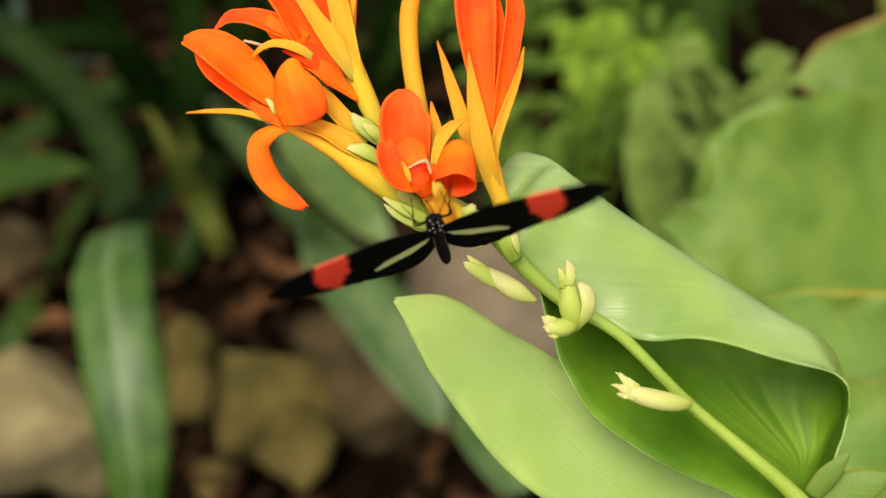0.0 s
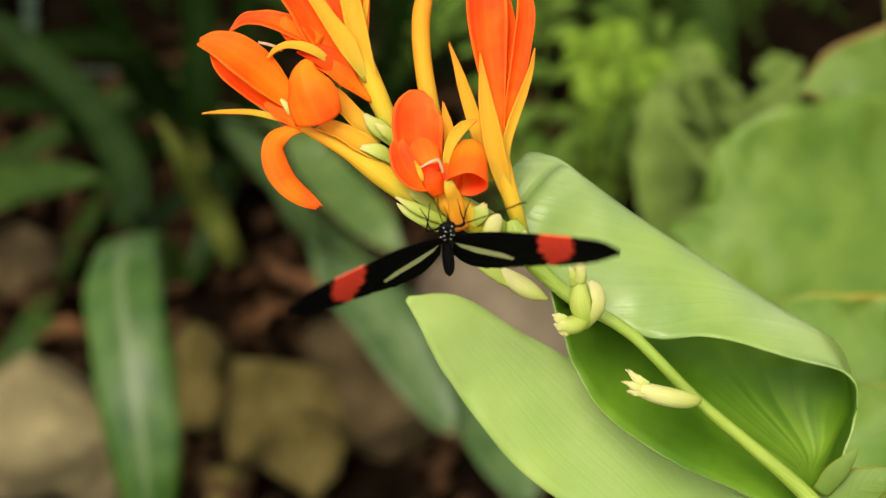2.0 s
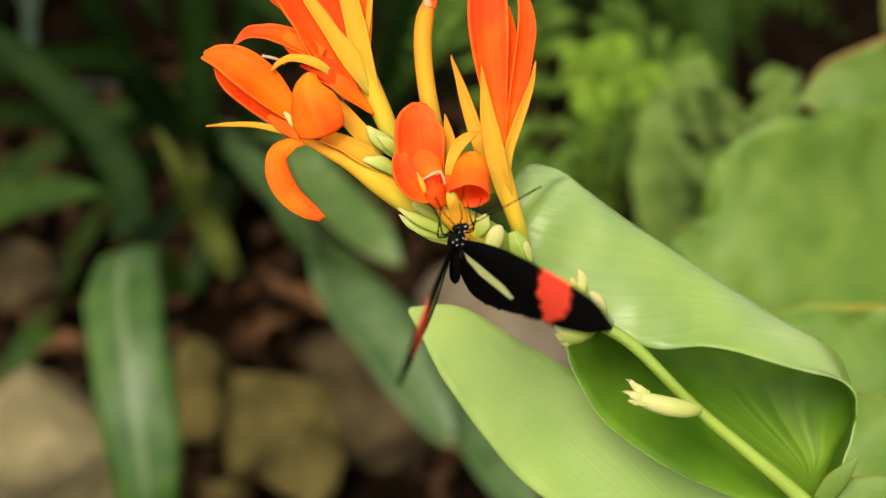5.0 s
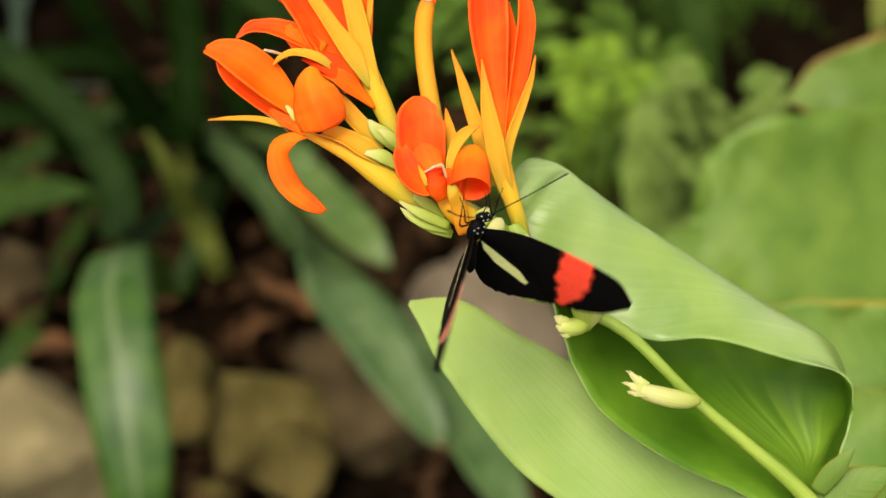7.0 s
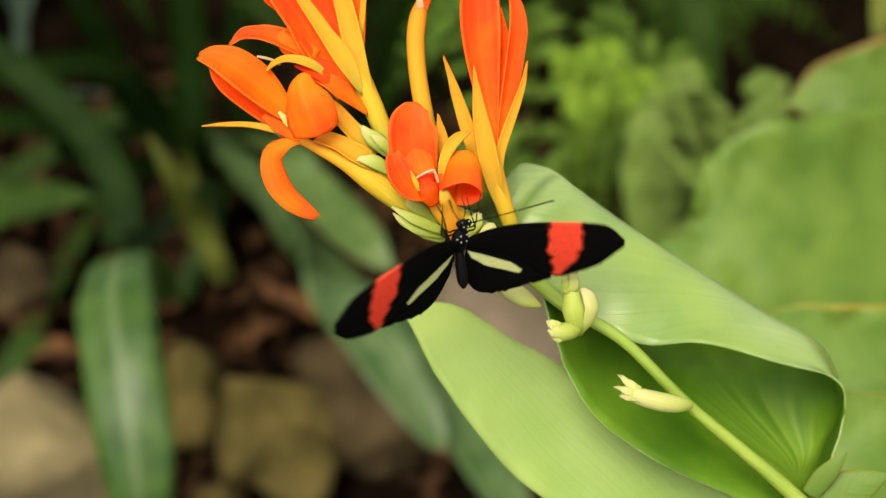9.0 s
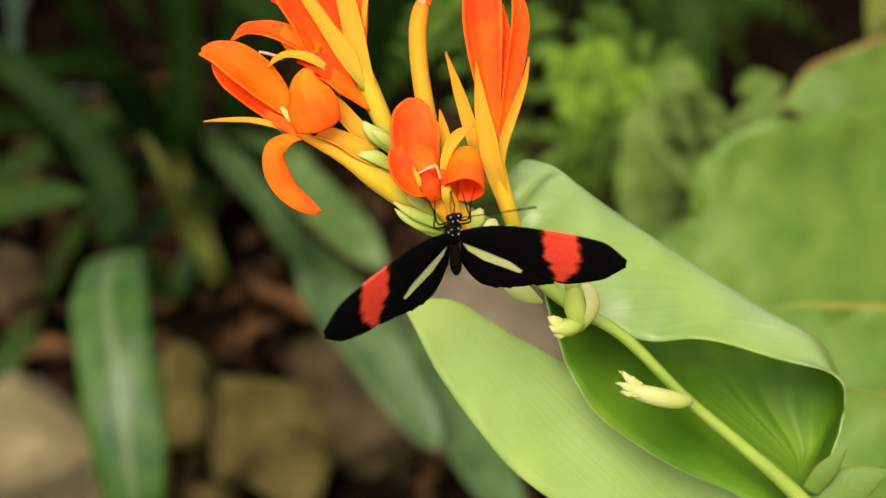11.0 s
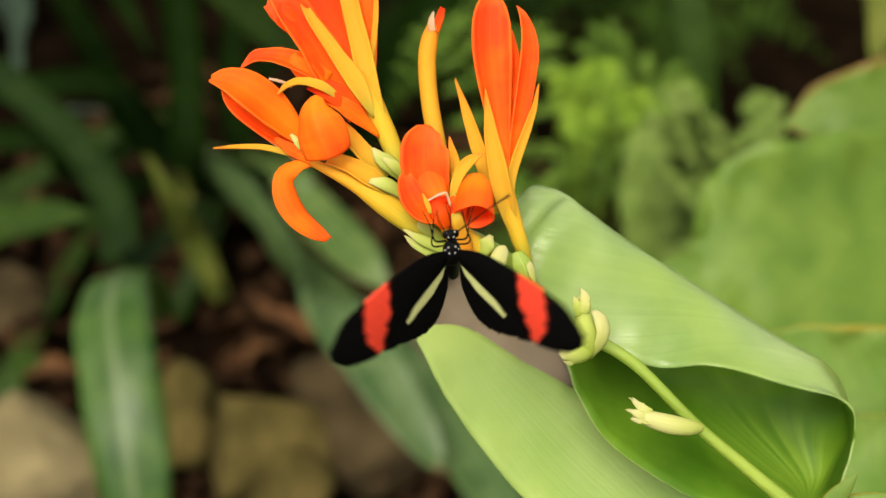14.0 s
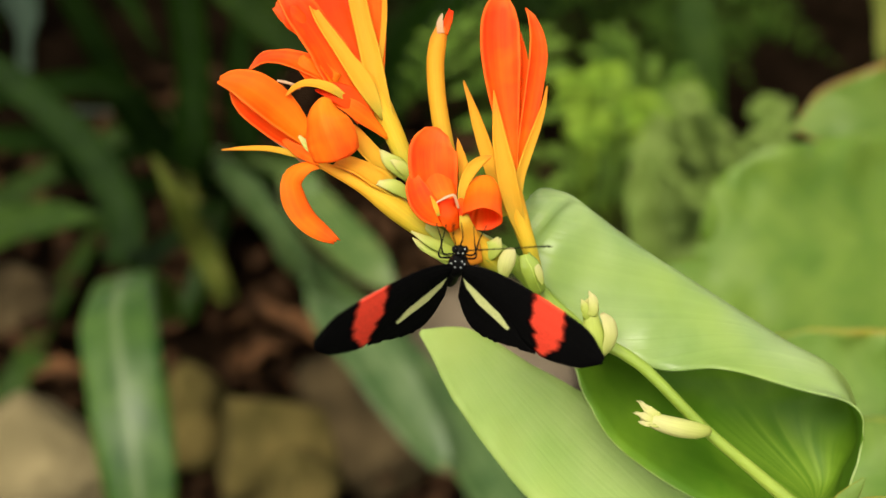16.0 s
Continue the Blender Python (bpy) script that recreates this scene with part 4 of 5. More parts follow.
spray_part("petal", rolled((0.83, 1.44, 0.42), (0.77, 0.60, 0.97), (0.24, 0.35, 0.40, 0.42, 0.435, 0.45)), (LUSTRE, RED), c)
petal(c, [(0.55, 1.26, 0.50), (0.44, 1.05, 0.66), (0.36, 0.80, 0.76), (0.34, 0.52, 0.78)], (0.2, 0.36, 0.46, 0.4), RED, (-0.1, 0.1, 1), -0.4, seed=37, wave=0.05, tip=0.2)
petal(c, [(0.29, 0.93, 0.60), (0.38, 1.36, 0.70), (0.54, 1.68, 0.75), (0.76, 1.88, 0.75), (0.98, 1.98, 0.70)], (0.12, 0.22, 0.27, 0.2, 0.04), YELLOW, (-0.2, 0, 1), 0.5, "sepal", seed=38)
petal(c, [(0.47, 1.19, 0.20), (0.37, 1.75, 0.25), (0.30, 2.10, 0.25), (0.25, 2.39, 0.25)], (0.3, 0.26, 0.16, 0.03), YELLOW, TOWARDS, 0.5, "sepal")
petal(c, [(0.37, 0.70, 0.98), (0.42, 0.50, 1.00), (0.51, 0.29, 0.85), (0.57, -0.03, 0.70), (0.66, -0.35, 0.50)], (0.2, 0.28, 0.32, 0.36, 0.3), YELLOW, (0, 0.2, 1), -0.6, "sepal", seed=39)
# unopened bud that stands behind bloom C
bud = spray_part("flower_bud", tube([(0.20, 1.40, -0.30), (-0.05, 2.41, -0.30), (-0.20, 3.29, -0.30), (-0.25, 4.05, -0.30), (-0.20, 4.55, -0.30), (-0.10, 4.91, -0.30)], (0.16, 0.2, 0.2, 0.205, 0.2, 0.14), 30, 12), YELLOW, canna, "closed yellow flower bud with a red tip")
petal(bud, [(-0.08, 4.77, -0.20), (0.03, 5.04, -0.20), (0.10, 5.29, -0.20)], (0.24, 0.2, 0.12), DEEP, TOWARDS, 0.9, "petal")
petal(bud, [(-0.13, 4.76, -0.15), (-0.15, 4.97, -0.15), (-0.10, 5.20, -0.15)], (0.16, 0.15, 0.03), PALE, TOWARDS, 0.7, "petal")

# bloom D: the tall flower with closed red petals
d = spray_part("flower", tube([(2.06, -0.57, -0.60), (1.86, -0.06, -0.20), (1.64, 0.61, -0.10), (1.49, 1.27, -0.10), (1.42, 1.77, -0.10)], (0.12, 0.17, 0.2, 0.18, 0.1), 24, 12), TUBE, canna, "tall half-closed red canna bloom with pointed yellow sepals")
petal(d, [(1.51, 1.39, -0.05), (1.36, 2.52, -0.05), (1.22, 3.64, 0.00), (1.15, 4.57, 0.05), (1.17, 5.20, 0.00), (1.25, 5.57, -0.05)], (0.15, 0.5, 0.85, 0.98, 0.8, 0.3), RED, (0.15, 0, 1), 0.8, seed=41)
petal(d, [(1.54, 1.27, -0.10), (1.73, 2.52, -0.05), (1.92, 3.64, 0.00), (2.00, 4.44, 0.05), (1.90, 5.01, 0.00), (1.76, 5.29, 0.00)], (0.1, 0.36, 0.5, 0.46, 0.24, 0.04), RED, (0.5, 0, 1), 0.7, seed=42)
petal(d, [(1.53, 1.52, -0.20), (1.61, 2.78, -0.25), (1.66, 4.04, -0.25), (1.61, 4.80, -0.25)], (0.1, 0.3, 0.34, 0.1), ORANGE, TOWARDS, 0.4, seed=43)
petal(d, [(1.32, 0.70, 0.00), (1.05, 1.63, 0.05), (0.82, 2.32, 0.10), (0.60, 3.00, 0.15), (0.37, 3.66, 0.15)], (0.2, 0.36, 0.32, 0.2, 0.03), YELLOW, (-0.2, 0, 1), 0.7, "sepal", seed=44)
petal(d, [(1.81, -0.11, -0.15), (1.44, 1.07, 0.12), (1.24, 2.00, 0.20), (1.12, 2.74, 0.20), (1.04, 3.43, 0.15)], (0.1, 0.46, 0.42, 0.24, 0.03), YELLOW, (-0.1, 0, 1), 0.8, "sepal", seed=45)
petal(d, [(1.53, 0.76, -0.05), (1.62, 1.57, 0.00), (1.87, 2.32, 0.05), (2.11, 3.01, 0.05), (2.22, 3.56, 0.05)], (0.24, 0.24, 0.22, 0.14, 0.03), YELLOW, (0.4, 0, 1), 0.5, "sepal", seed=46)
petal(d, [(2.12, -1.02, -0.35), (1.98, -0.73, -0.05), (1.88, -0.47, 0.08), (1.79, -0.30, 0.10), (1.73, -0.15, 0.08)], (0.34, 0.46, 0.5, 0.42, 0.24), STEM, (0.1, 0.1, 1), -0.8, "bract", 0.05, 47)
petal(d, [(2.13, -0.83, -0.05), (2.09, -0.68, 0.00), (2.05, -0.53, 0.03), (2.00, -0.41, 0.04), (1.94, -0.34, 0.04)], (0.03, 0.16, 0.2, 0.14, 0.03), CREAM, (0.6, 0.1, 1), -0.3, "bract", 0.1, 48)

# bracts, seed buds and a withered bud along the stem
node_bracts = [([(0.32, -0.17, 0.30), (-0.20, 0.06, 0.45), (-0.52, 0.21, 0.40), (-0.77, 0.35, 0.40)], (0.2, 0.26, 0.16, 0.02)),
               ([(0.35, -0.26, 0.15), (-0.15, -0.14, 0.30), (-0.52, 0.04, 0.30), (-0.74, 0.21, 0.30)], (0.2, 0.26, 0.18, 0.02)),
               ([(0.26, 0.01, 0.10), (-0.11, 0.26, 0.25), (-0.40, 0.45, 0.25), (-0.63, 0.51, 0.20)], (0.2, 0.28, 0.2, 0.03)),
               ([(0.39, -0.36, 0.05), (0.01, -0.24, 0.20), (-0.27, -0.14, 0.20), (-0.45, -0.09, 0.20)], (0.2, 0.24, 0.16, 0.03))]
for k, (pts, wd) in enumerate(node_bracts):
    petal(canna, pts, wd, BRACT, (-0.1, 0.3, 1), -0.8, "bract", seed=50 + k)
petal(canna, [(0.82, -0.24, 0.30), (1.04, 0.01, 0.40), (1.14, 0.20, 0.35)], (0.3, 0.4, 0.1), BRACT, (0.1, 0.2, 1), -0.7, "bract", seed=54)

spray_part("seed_bud", tube([(1.28, -0.72, 0.30), (1.27, -0.57, 0.36), (1.29, -0.40, 0.40), (1.34, -0.24, 0.40), (1.42, -0.10, 0.37), (1.47, -0.03, 0.32)], (0.05, 0.14, 0.19, 0.19, 0.14, 0.04), 18, 12, None, 0.55), CREAM, canna, "pale cream-green seed bud")
seed_2 = spray_part("seed_bud", tube([(2.51, -1.86, 0.05), (2.13, -1.67, 0.10), (1.75, -1.44, 0.15), (1.42, -1.23, 0.15)], (0.04, 0.2, 0.2, 0.12), 16, 12), CREAM, canna, "pale green seed bud with pointed lobes")
petal(seed_2, [(1.81, -1.50, 0.25), (1.44, -1.29, 0.30), (1.09, -1.10, 0.25), (0.97, -1.01, 0.20)], (0.3, 0.34, 0.22, 0.03), BRACT, (0, 0.3, 1), -0.8, "lobe")
petal(seed_2, [(1.57, -1.30, 0.10), (1.26, -1.11, 0.15), (1.04, -0.88, 0.15)], (0.2, 0.24, 0.03), BRACT, (0, 0.3, 1), -0.8, "lobe")
seed_3 = spray_part("seed_bud", tube([(3.33, -2.43, 0.15), (3.28, -2.20, 0.35), (3.21, -1.92, 0.42), (3.17, -1.61, 0.42), (3.15, -1.40, 0.42), (3.13, -1.23, 0.40), (3.11, -1.14, 0.36)], (0.12, 0.22, 0.26, 0.19, 0.15, 0.14, 0.09), 24, 14), BRACT, canna, "pale green seed capsule with withered cream tips")
petal(seed_3, [(3.36, -2.44, 0.35), (3.51, -2.18, 0.52), (3.60, -1.89, 0.58), (3.54, -1.61, 0.55), (3.39, -1.44, 0.45)], (0.08, 0.28, 0.36, 0.34, 0.12), CREAM, (0.6, 0.1, 1), -0.45, "lobe", 0.1, 83)
petal(seed_3, [(3.16, -1.49, 0.60), (3.19, -1.30, 0.62), (3.18, -1.10, 0.56), (3.13, -0.96, 0.50)], (0.24, 0.26, 0.2, 0.04), CREAM, (0, 0.1, 1), -0.8, "lobe", 0.5, 81)
petal(seed_3, [(3.06, -1.55, 0.55), (3.02, -1.37, 0.58), (2.99, -1.23, 0.54), (2.96, -1.13, 0.50)], (0.16, 0.2, 0.14, 0.02), BRACT, (-0.3, 0.1, 1), -0.7, "lobe", 0.4, 82)
spray_part("lobe", tube([(3.28, -2.29, 0.35), (3.13, -2.36, 0.42), (2.95, -2.39, 0.45), (2.80, -2.36, 0.45), (2.71, -2.34, 0.44)], (0.16, 0.2, 0.2, 0.19, 0.14), 16, 12), BRACT, seed_3)
for k, (q, tip) in enumerate((((2.89, -2.27, 0.60), (2.59, -2.18, 0.48)), ((2.88, -2.40, 0.60), (2.63, -2.36, 0.50)), ((2.94, -2.49, 0.55), (2.75, -2.53, 0.48)))):
    petal(seed_3, [q, Vector(q).lerp(Vector(tip), 0.6) + Vector((0, 0, 0.05)), tip], (0.2, 0.22, 0.05), CREAM, (0, 0.1, 1), -0.6, "lobe", 0.4, 84 + k)
seed_4 = spray_part("seed_bud", tube([(5.82, -4.05, 0.00), (5.49, -4.02, 0.15), (5.03, -3.93, 0.25), (4.60, -3.81, 0.25), (4.30, -3.69, 0.20)], (0.10, 0.19, 0.215, 0.18, 0.1), 18, 12), CREAM, canna, "withered cream-coloured bud with ragged tips")
for k, (x, y, w) in enumerate(((4.18, -3.64, 0.30), (4.30, -3.42, 0.20), (4.26, -3.83, 0.30))):
    q = Vector((4.71, -3.80, 0.35))
    tip = Vector((x, y, w))
    petal(seed_4, [q, q.lerp(tip, 0.55) + Vector((0, 0, 0.06)), tip], (0.26, 0.22, 0.06), CREAM, (0, 0.2, 1), -0.7, "lobe", 0.7, 60 + k)


def surface(net, n, m, thick):
    """A smooth sheet through a net of sections."""
    bm, layer = sheet_bm()
    rows = [curve_pts(r, m) for r in net]
    cols = [curve_pts([r[j] for r in rows], n) for j in range(m + 1)]
    grid = [[cols[j][i] + Vector((0, 0, 0.12 * noise.noise(Vector((i * 0.13, j * 0.2, 2.0))) + 0.11 * noise.noise(Vector((i * 0.34, j * 0.16, 7.0))) + 0.035 * noise.noise(Vector((i * 0.75, j * 0.45, 5.0))) + (0.16 + 0.3 * math.exp(-((i - 24) / 6) ** 2)) * max(0, j / m - 0.75) * 4 * noise.noise(Vector((i * 0.28, 1.0, 4.0))))) for j in range(m + 1)] for i in range(n + 1)]
    shell(grid, thick, bm, layer)
    return bm


# the rolled leaf: each section runs from its free lower edge, round the back, to the lip that folds over in front
ROLL = [
    [(8.48, -6.49, -1.30), (8.82, -6.47, -1.60), (9.08, -6.33, -1.70), (9.11, -6.11, -1.50), (9.05, -5.83, -1.10)],
    [(7.90, -6.90, -1.60), (9.11, -6.11, -2.60), (9.42, -5.36, -2.20), (9.52, -4.96, -1.70), (9.58, -4.54, -1.30)],
    [(7.10, -6.42, -1.80), (9.04, -5.64, -3.30), (9.80, -4.62, -2.70), (9.60, -3.98, -1.70), (9.32, -3.60, -1.05)],
    [(5.43, -5.62, -1.40), (7.45, -4.43, -3.60), (9.62, -3.50, -3.40), (9.00, -2.86, -1.80), (7.87, -3.18, -0.70)],
    [(3.90, -4.53, -1.20), (5.89, -3.44, -3.40), (8.38, -2.89, -3.40), (7.74, -2.10, -1.80), (6.25, -2.74, -0.60)],
    [(3.19, -3.42, -1.20), (4.73, -2.72, -3.00), (7.05, -2.04, -3.00), (6.13, -1.17, -1.70), (4.80, -2.75, -0.70)],
    [(3.00, -2.84, -1.20), (3.73, -2.01, -2.60), (5.49, -1.07, -2.60), (4.54, -0.18, -1.60), (3.34, -2.04, -0.95)],
    [(2.80, -2.32, -1.20), (3.02, -1.06, -2.20), (3.96, 0.01, -2.30), (3.23, 0.80, -1.60), (1.98, -0.70, -1.05)],
    [(2.42, -0.77, -1.30), (2.53, 0.15, -1.90), (3.20, 0.74, -2.00), (2.73, 1.23, -1.60), (1.80, 0.38, -1.10)],
    [(2.10, -0.38, -1.40), (2.20, 0.28, -1.90), (2.66, 1.18, -1.90), (2.18, 1.36, -1.60), (1.69, 0.92, -1.20)],
]
spray_part("leaf", surface(ROLL, 56, 40, 0.05), (LEAF_OUT, LEAF_IN), canna, "pale green canna leaf rolled into a funnel, darker inside")
petal(canna, [(8.77, -6.31, -1.20), (9.05, -5.86, -1.00), (9.30, -5.51, -0.90), (9.53, -5.23, -0.90)], (0.42, 0.52, 0.32, 0.03), LEAF_EDGE, (0.2, 0.2, 1), -0.5, "bract", 0.0, 91)
petal(canna, [(8.84, -6.84, -1.40), (9.47, -6.36, -1.30), (10.06, -6.02, -1.20), (10.58, -5.82, -1.20)], (0.8, 1.1, 0.7, 0.05), LEAF_EDGE, (0.2, 0.2, 1), -0.4, "bract", 0.0, 92)
petal(canna, [(-0.61, -1.99, -2.20), (0.30, -2.54, -2.40), (1.44, -3.67, -2.70), (2.98, -4.99, -3.00), (5.07, -6.49, -3.30), (7.31, -8.47, -3.60)], (0.12, 1.4, 2.15, 2.95, 3.0, 3.0), LEAF_LOW, (0.15, 0.1, 1), 0.12, "leaf", 0.09, 71, "broad pale green leaf blade with a blunt tip", 40)

# ---- the butterfly ----
butterfly = thing("butterfly", (0, 0, 0), label="black butterfly with red and yellow wing bands feeding on the bloom", category="butterfly")
CM = 0.0094


def insect_part(name, bm, mats, parent, label=""):
    bmesh.ops.scale(bm, vec=(CM, CM, CM), verts=bm.verts)
    return part(name, bm, mats, parent, label)


thorax = insect_part("thorax", blob((0, 0.08, 0.01), (0.20, 0.36, 0.18), (0, 0, 0), 0.05, 2, 3, 1), BLACK, butterfly)
head = insect_part("head", blob((0, 0.58, 0.04), (0.13, 0.13, 0.12), (0, 0, 0), 0.04, 2, 3, 2), BLACK, butterfly)
for sg in (-1, 1):
    insect_part("eye", blob((sg * 0.11, 0.62, 0.05), (0.075, 0.085, 0.09), (0, 0, 0), 0.0, 1, 2, 3), BLACK, head)
abdomen = insect_part("abdomen", tube([(0, 0.06, 0), (0, -0.28, 0), (0, -0.60, 0), (0, -0.84, 0), (0, -0.96, 0)], (0.07, 0.12, 0.135, 0.11, 0.03), 18, 12), BLACK, butterfly)
abdomen.location = (0, -0.12 * CM, 0)
SPOTS = [(0.055, 0.62, 0.16), (-0.055, 0.62, 0.16), (0.09, 0.70, 0.10), (-0.09, 0.70, 0.10), (0.075, 0.34, 0.14), (-0.075, 0.34, 0.14), (0.145, 0.25, 0.12), (-0.145, 0.25, 0.12), (0.065, 0.19, 0.175), (-0.065, 0.19, 0.175)]
for x, y, w in SPOTS:
    insect_part("spot", blob((x, y, w), (0.022, 0.022, 0.014), (0, 0, 0), 0.0, 1, 1, 1), WHITE, thorax if y < 0.45 else head)
insect_part("proboscis", tube([(0, 0.68, 0.0), (0.02, 0.95, -0.02), (-0.05, 1.25, -0.15)], (0.015, 0.013, 0.008), 12, 6), LIMB, head)
ANTENNA = []
for sg in (-1, 1):
    feeler = insect_part("antenna", tube([(0, 0, 0), (0.7, 0.03, 0.02), (1.4, 0.05, 0.03), (2.0, 0.02, 0.0), (2.15, 0, 0)], (0.016, 0.013, 0.013, 0.019, 0.013), 24, 6), LIMB, head)
    feeler.location = (sg * 0.06 * CM, 0.64 * CM, 0.1 * CM)
    ANTENNA.append((feeler, sg))
    insect_part("leg", tube([(sg * 0.1, 0.35, -0.08), (sg * 0.34, 0.42, -0.02), (sg * 0.42, 0.75, -0.15), (sg * 0.55, 1.05, -0.3)], (0.02, 0.02, 0.014, 0.008), 18, 6), LIMB, butterfly)
    insect_part("leg", tube([(sg * 0.1, 0.2, -0.1), (sg * 0.4, 0.25, -0.08), (sg * 0.36, 0.5, -0.25), (sg * 0.30, 0.85, -0.45)], (0.02, 0.02, 0.014, 0.008), 18, 6), LIMB, butterfly)


def wing_sheet(upper, lower, s1, sg, camber, lift, ragged):
    """A wing blade between its front and hind margins, given as heights at even steps of span from 0 to s1 (centimetres)."""
    n, m = 44, 14
    up, lo = levels(upper, n), levels(lower, n)
    bm, layer = sheet_bm()
    grid = []
    for i in range(n + 1):
        s = s1 * i / n
        row = []
        for j in range(m + 1):
            q = j / m
            low = lo[i] + ragged * (1 - q) ** 2 * noise.noise(Vector((i * 0.45, lift * 90, 2.0))) * min(1, i / 8)
            y = low + (up[i] - low) * q
            z = lift + camber * (math.sin(math.pi * q) * 0.05 - 0.03 * (s / s1) ** 2) + 0.006 * math.sin(q * 26 + s * 0.5)
            row.append(Vector((sg * s, y, z)))
        grid.append(row)
    shell(grid, 0.012, bm, layer)
    # the pattern follows span and chord in metres
    for f in bm.faces:
        for lp in f.loops:
            lp[layer].uv = (abs(lp.vert.co.x) * 0.01, lp.vert.co.y * 0.01)
    return bm


def inside(corners):
    """The edges of a convex outline, for wing_mat."""
    mid = sum((Vector(q) for q in corners), Vector((0, 0))) / len(corners)
    out = []
    for p, q in zip(corners, corners[1:] + corners[:1]):
        nrm = Vector((p[1] - q[1], q[0] - p[0])).normalized()
        if nrm.dot(mid - Vector(p)) < 0:
            nrm = -nrm
        out.append((nrm.dot(Vector(p)), nrm.x, nrm.y))
    return out


RED_BAND = inside([(0.0173, 0.0075), (0.0177, 0.0040), (0.0190, -0.0020), (0.0208, -0.0078), (0.0219, -0.0105), (0.0230, -0.0104), (0.0255, -0.0062), (0.0266, -0.0012), (0.0258, 0.0040), (0.0250, 0.0075)])
WING_RED = wing_mat("forewing_scales", (0.92, 0.075, 0.038), RED_BAND, 0.0040, 0.0007, 300.0)
UNDER_RED = wing_mat("forewing_underside", (0.62, 0.22, 0.15), RED_BAND, 0.0040, 0.0007, 300.0, (0.006, 0.004, 0.003), (0.016, 0.011, 0.008))
YELLOW_BAR = inside([(0.0006, -0.0020), (0.0058, -0.0037), (0.0108, -0.0059), (0.0140, -0.0082), (0.0134, -0.0092), (0.0110, -0.0085), (0.0055, -0.0066), (0.0014, -0.0039)])
WING_YELLOW = wing_mat("hindwing_scales", (0.62, 0.64, 0.27), YELLOW_BAR, 0.0009, 0.0002, 420.0)
UNDER_YELLOW = wing_mat("hindwing_underside", (0.60, 0.55, 0.30), YELLOW_BAR, 0.0009, 0.0002, 420.0, (0.006, 0.004, 0.003), (0.016, 0.011, 0.008))
WINGS = []
for sg, side in ((-1, "left"), (1, "right")):
    fore = insect_part("forewing", wing_sheet((0.22, 0.44, 0.56, 0.60, 0.60, 0.58, 0.53, 0.41, -0.02), (-0.12, -0.20, -0.34, -0.56, -0.95, -1.08, -0.96, -0.74, -0.25), 3.65, sg, 1.0, 0.0, 0.05),
                       (WING_RED, UNDER_RED)[::sg], butterfly, "black forewing with a broad red band")
    hind = insect_part("hindwing", wing_sheet((0.05, 0.12, 0.12, 0.05, -0.1, -0.32, -0.6, -0.88, -1.06), (-0.85, -1.32, -1.52, -1.57, -1.52, -1.43, -1.33, -1.25, -1.16), 2.12, sg, 0.5, -0.022, 0.06),
                       (WING_YELLOW, UNDER_YELLOW)[::sg], fore, "black hindwing with a pale yellow bar")
    fore.location = (sg * 0.14 * CM, 0, 0.10 * CM)
    WINGS.append((fore, sg))

# seconds, and each antenna's rise and turn in degrees: left, right
FEEL = [
    (0.0, -5, 92, -7, 78),
    (0.5, -9, 144, -25, 58),
    (1.0, -9, 136, -13, 58),
    (1.5, -15, 100, -13, 46),
    (2.0, -5, 96, -9, 46),
    (2.5, -15, 150, -15, 54),
    (3.0, -11, 144, -15, 56),
    (3.5, -9, 136, -19, 52),
    (6.0, -19, 110, -11, 52),
    (6.5, -27, 114, -29, 74),
    (7.0, -15, 138, -13, 54),
    (7.5, -7, 136, -17, 68),
    (8.0, -11, 140, -31, 76),
    (8.5, -21, 138, -27, 54),
    (9.0, -23, 120, -33, 46),
    (11.5, -25, 96, -31, 34),
    (12.0, -19, 102, -19, 28),
    (12.5, -23, 104, -19, 40),
    (13.0, -31, 100, -29, 48),
    (13.5, -21, 98, -21, 46),
    (14.0, -37, 98, -25, 54),
    (14.5, -27, 106, -13, 42),
    (15.0, -31, 106, -19, 40),
    (15.5, -27, 108, -19, 40),
    (16.0, -29, 102, -23, 34),
]
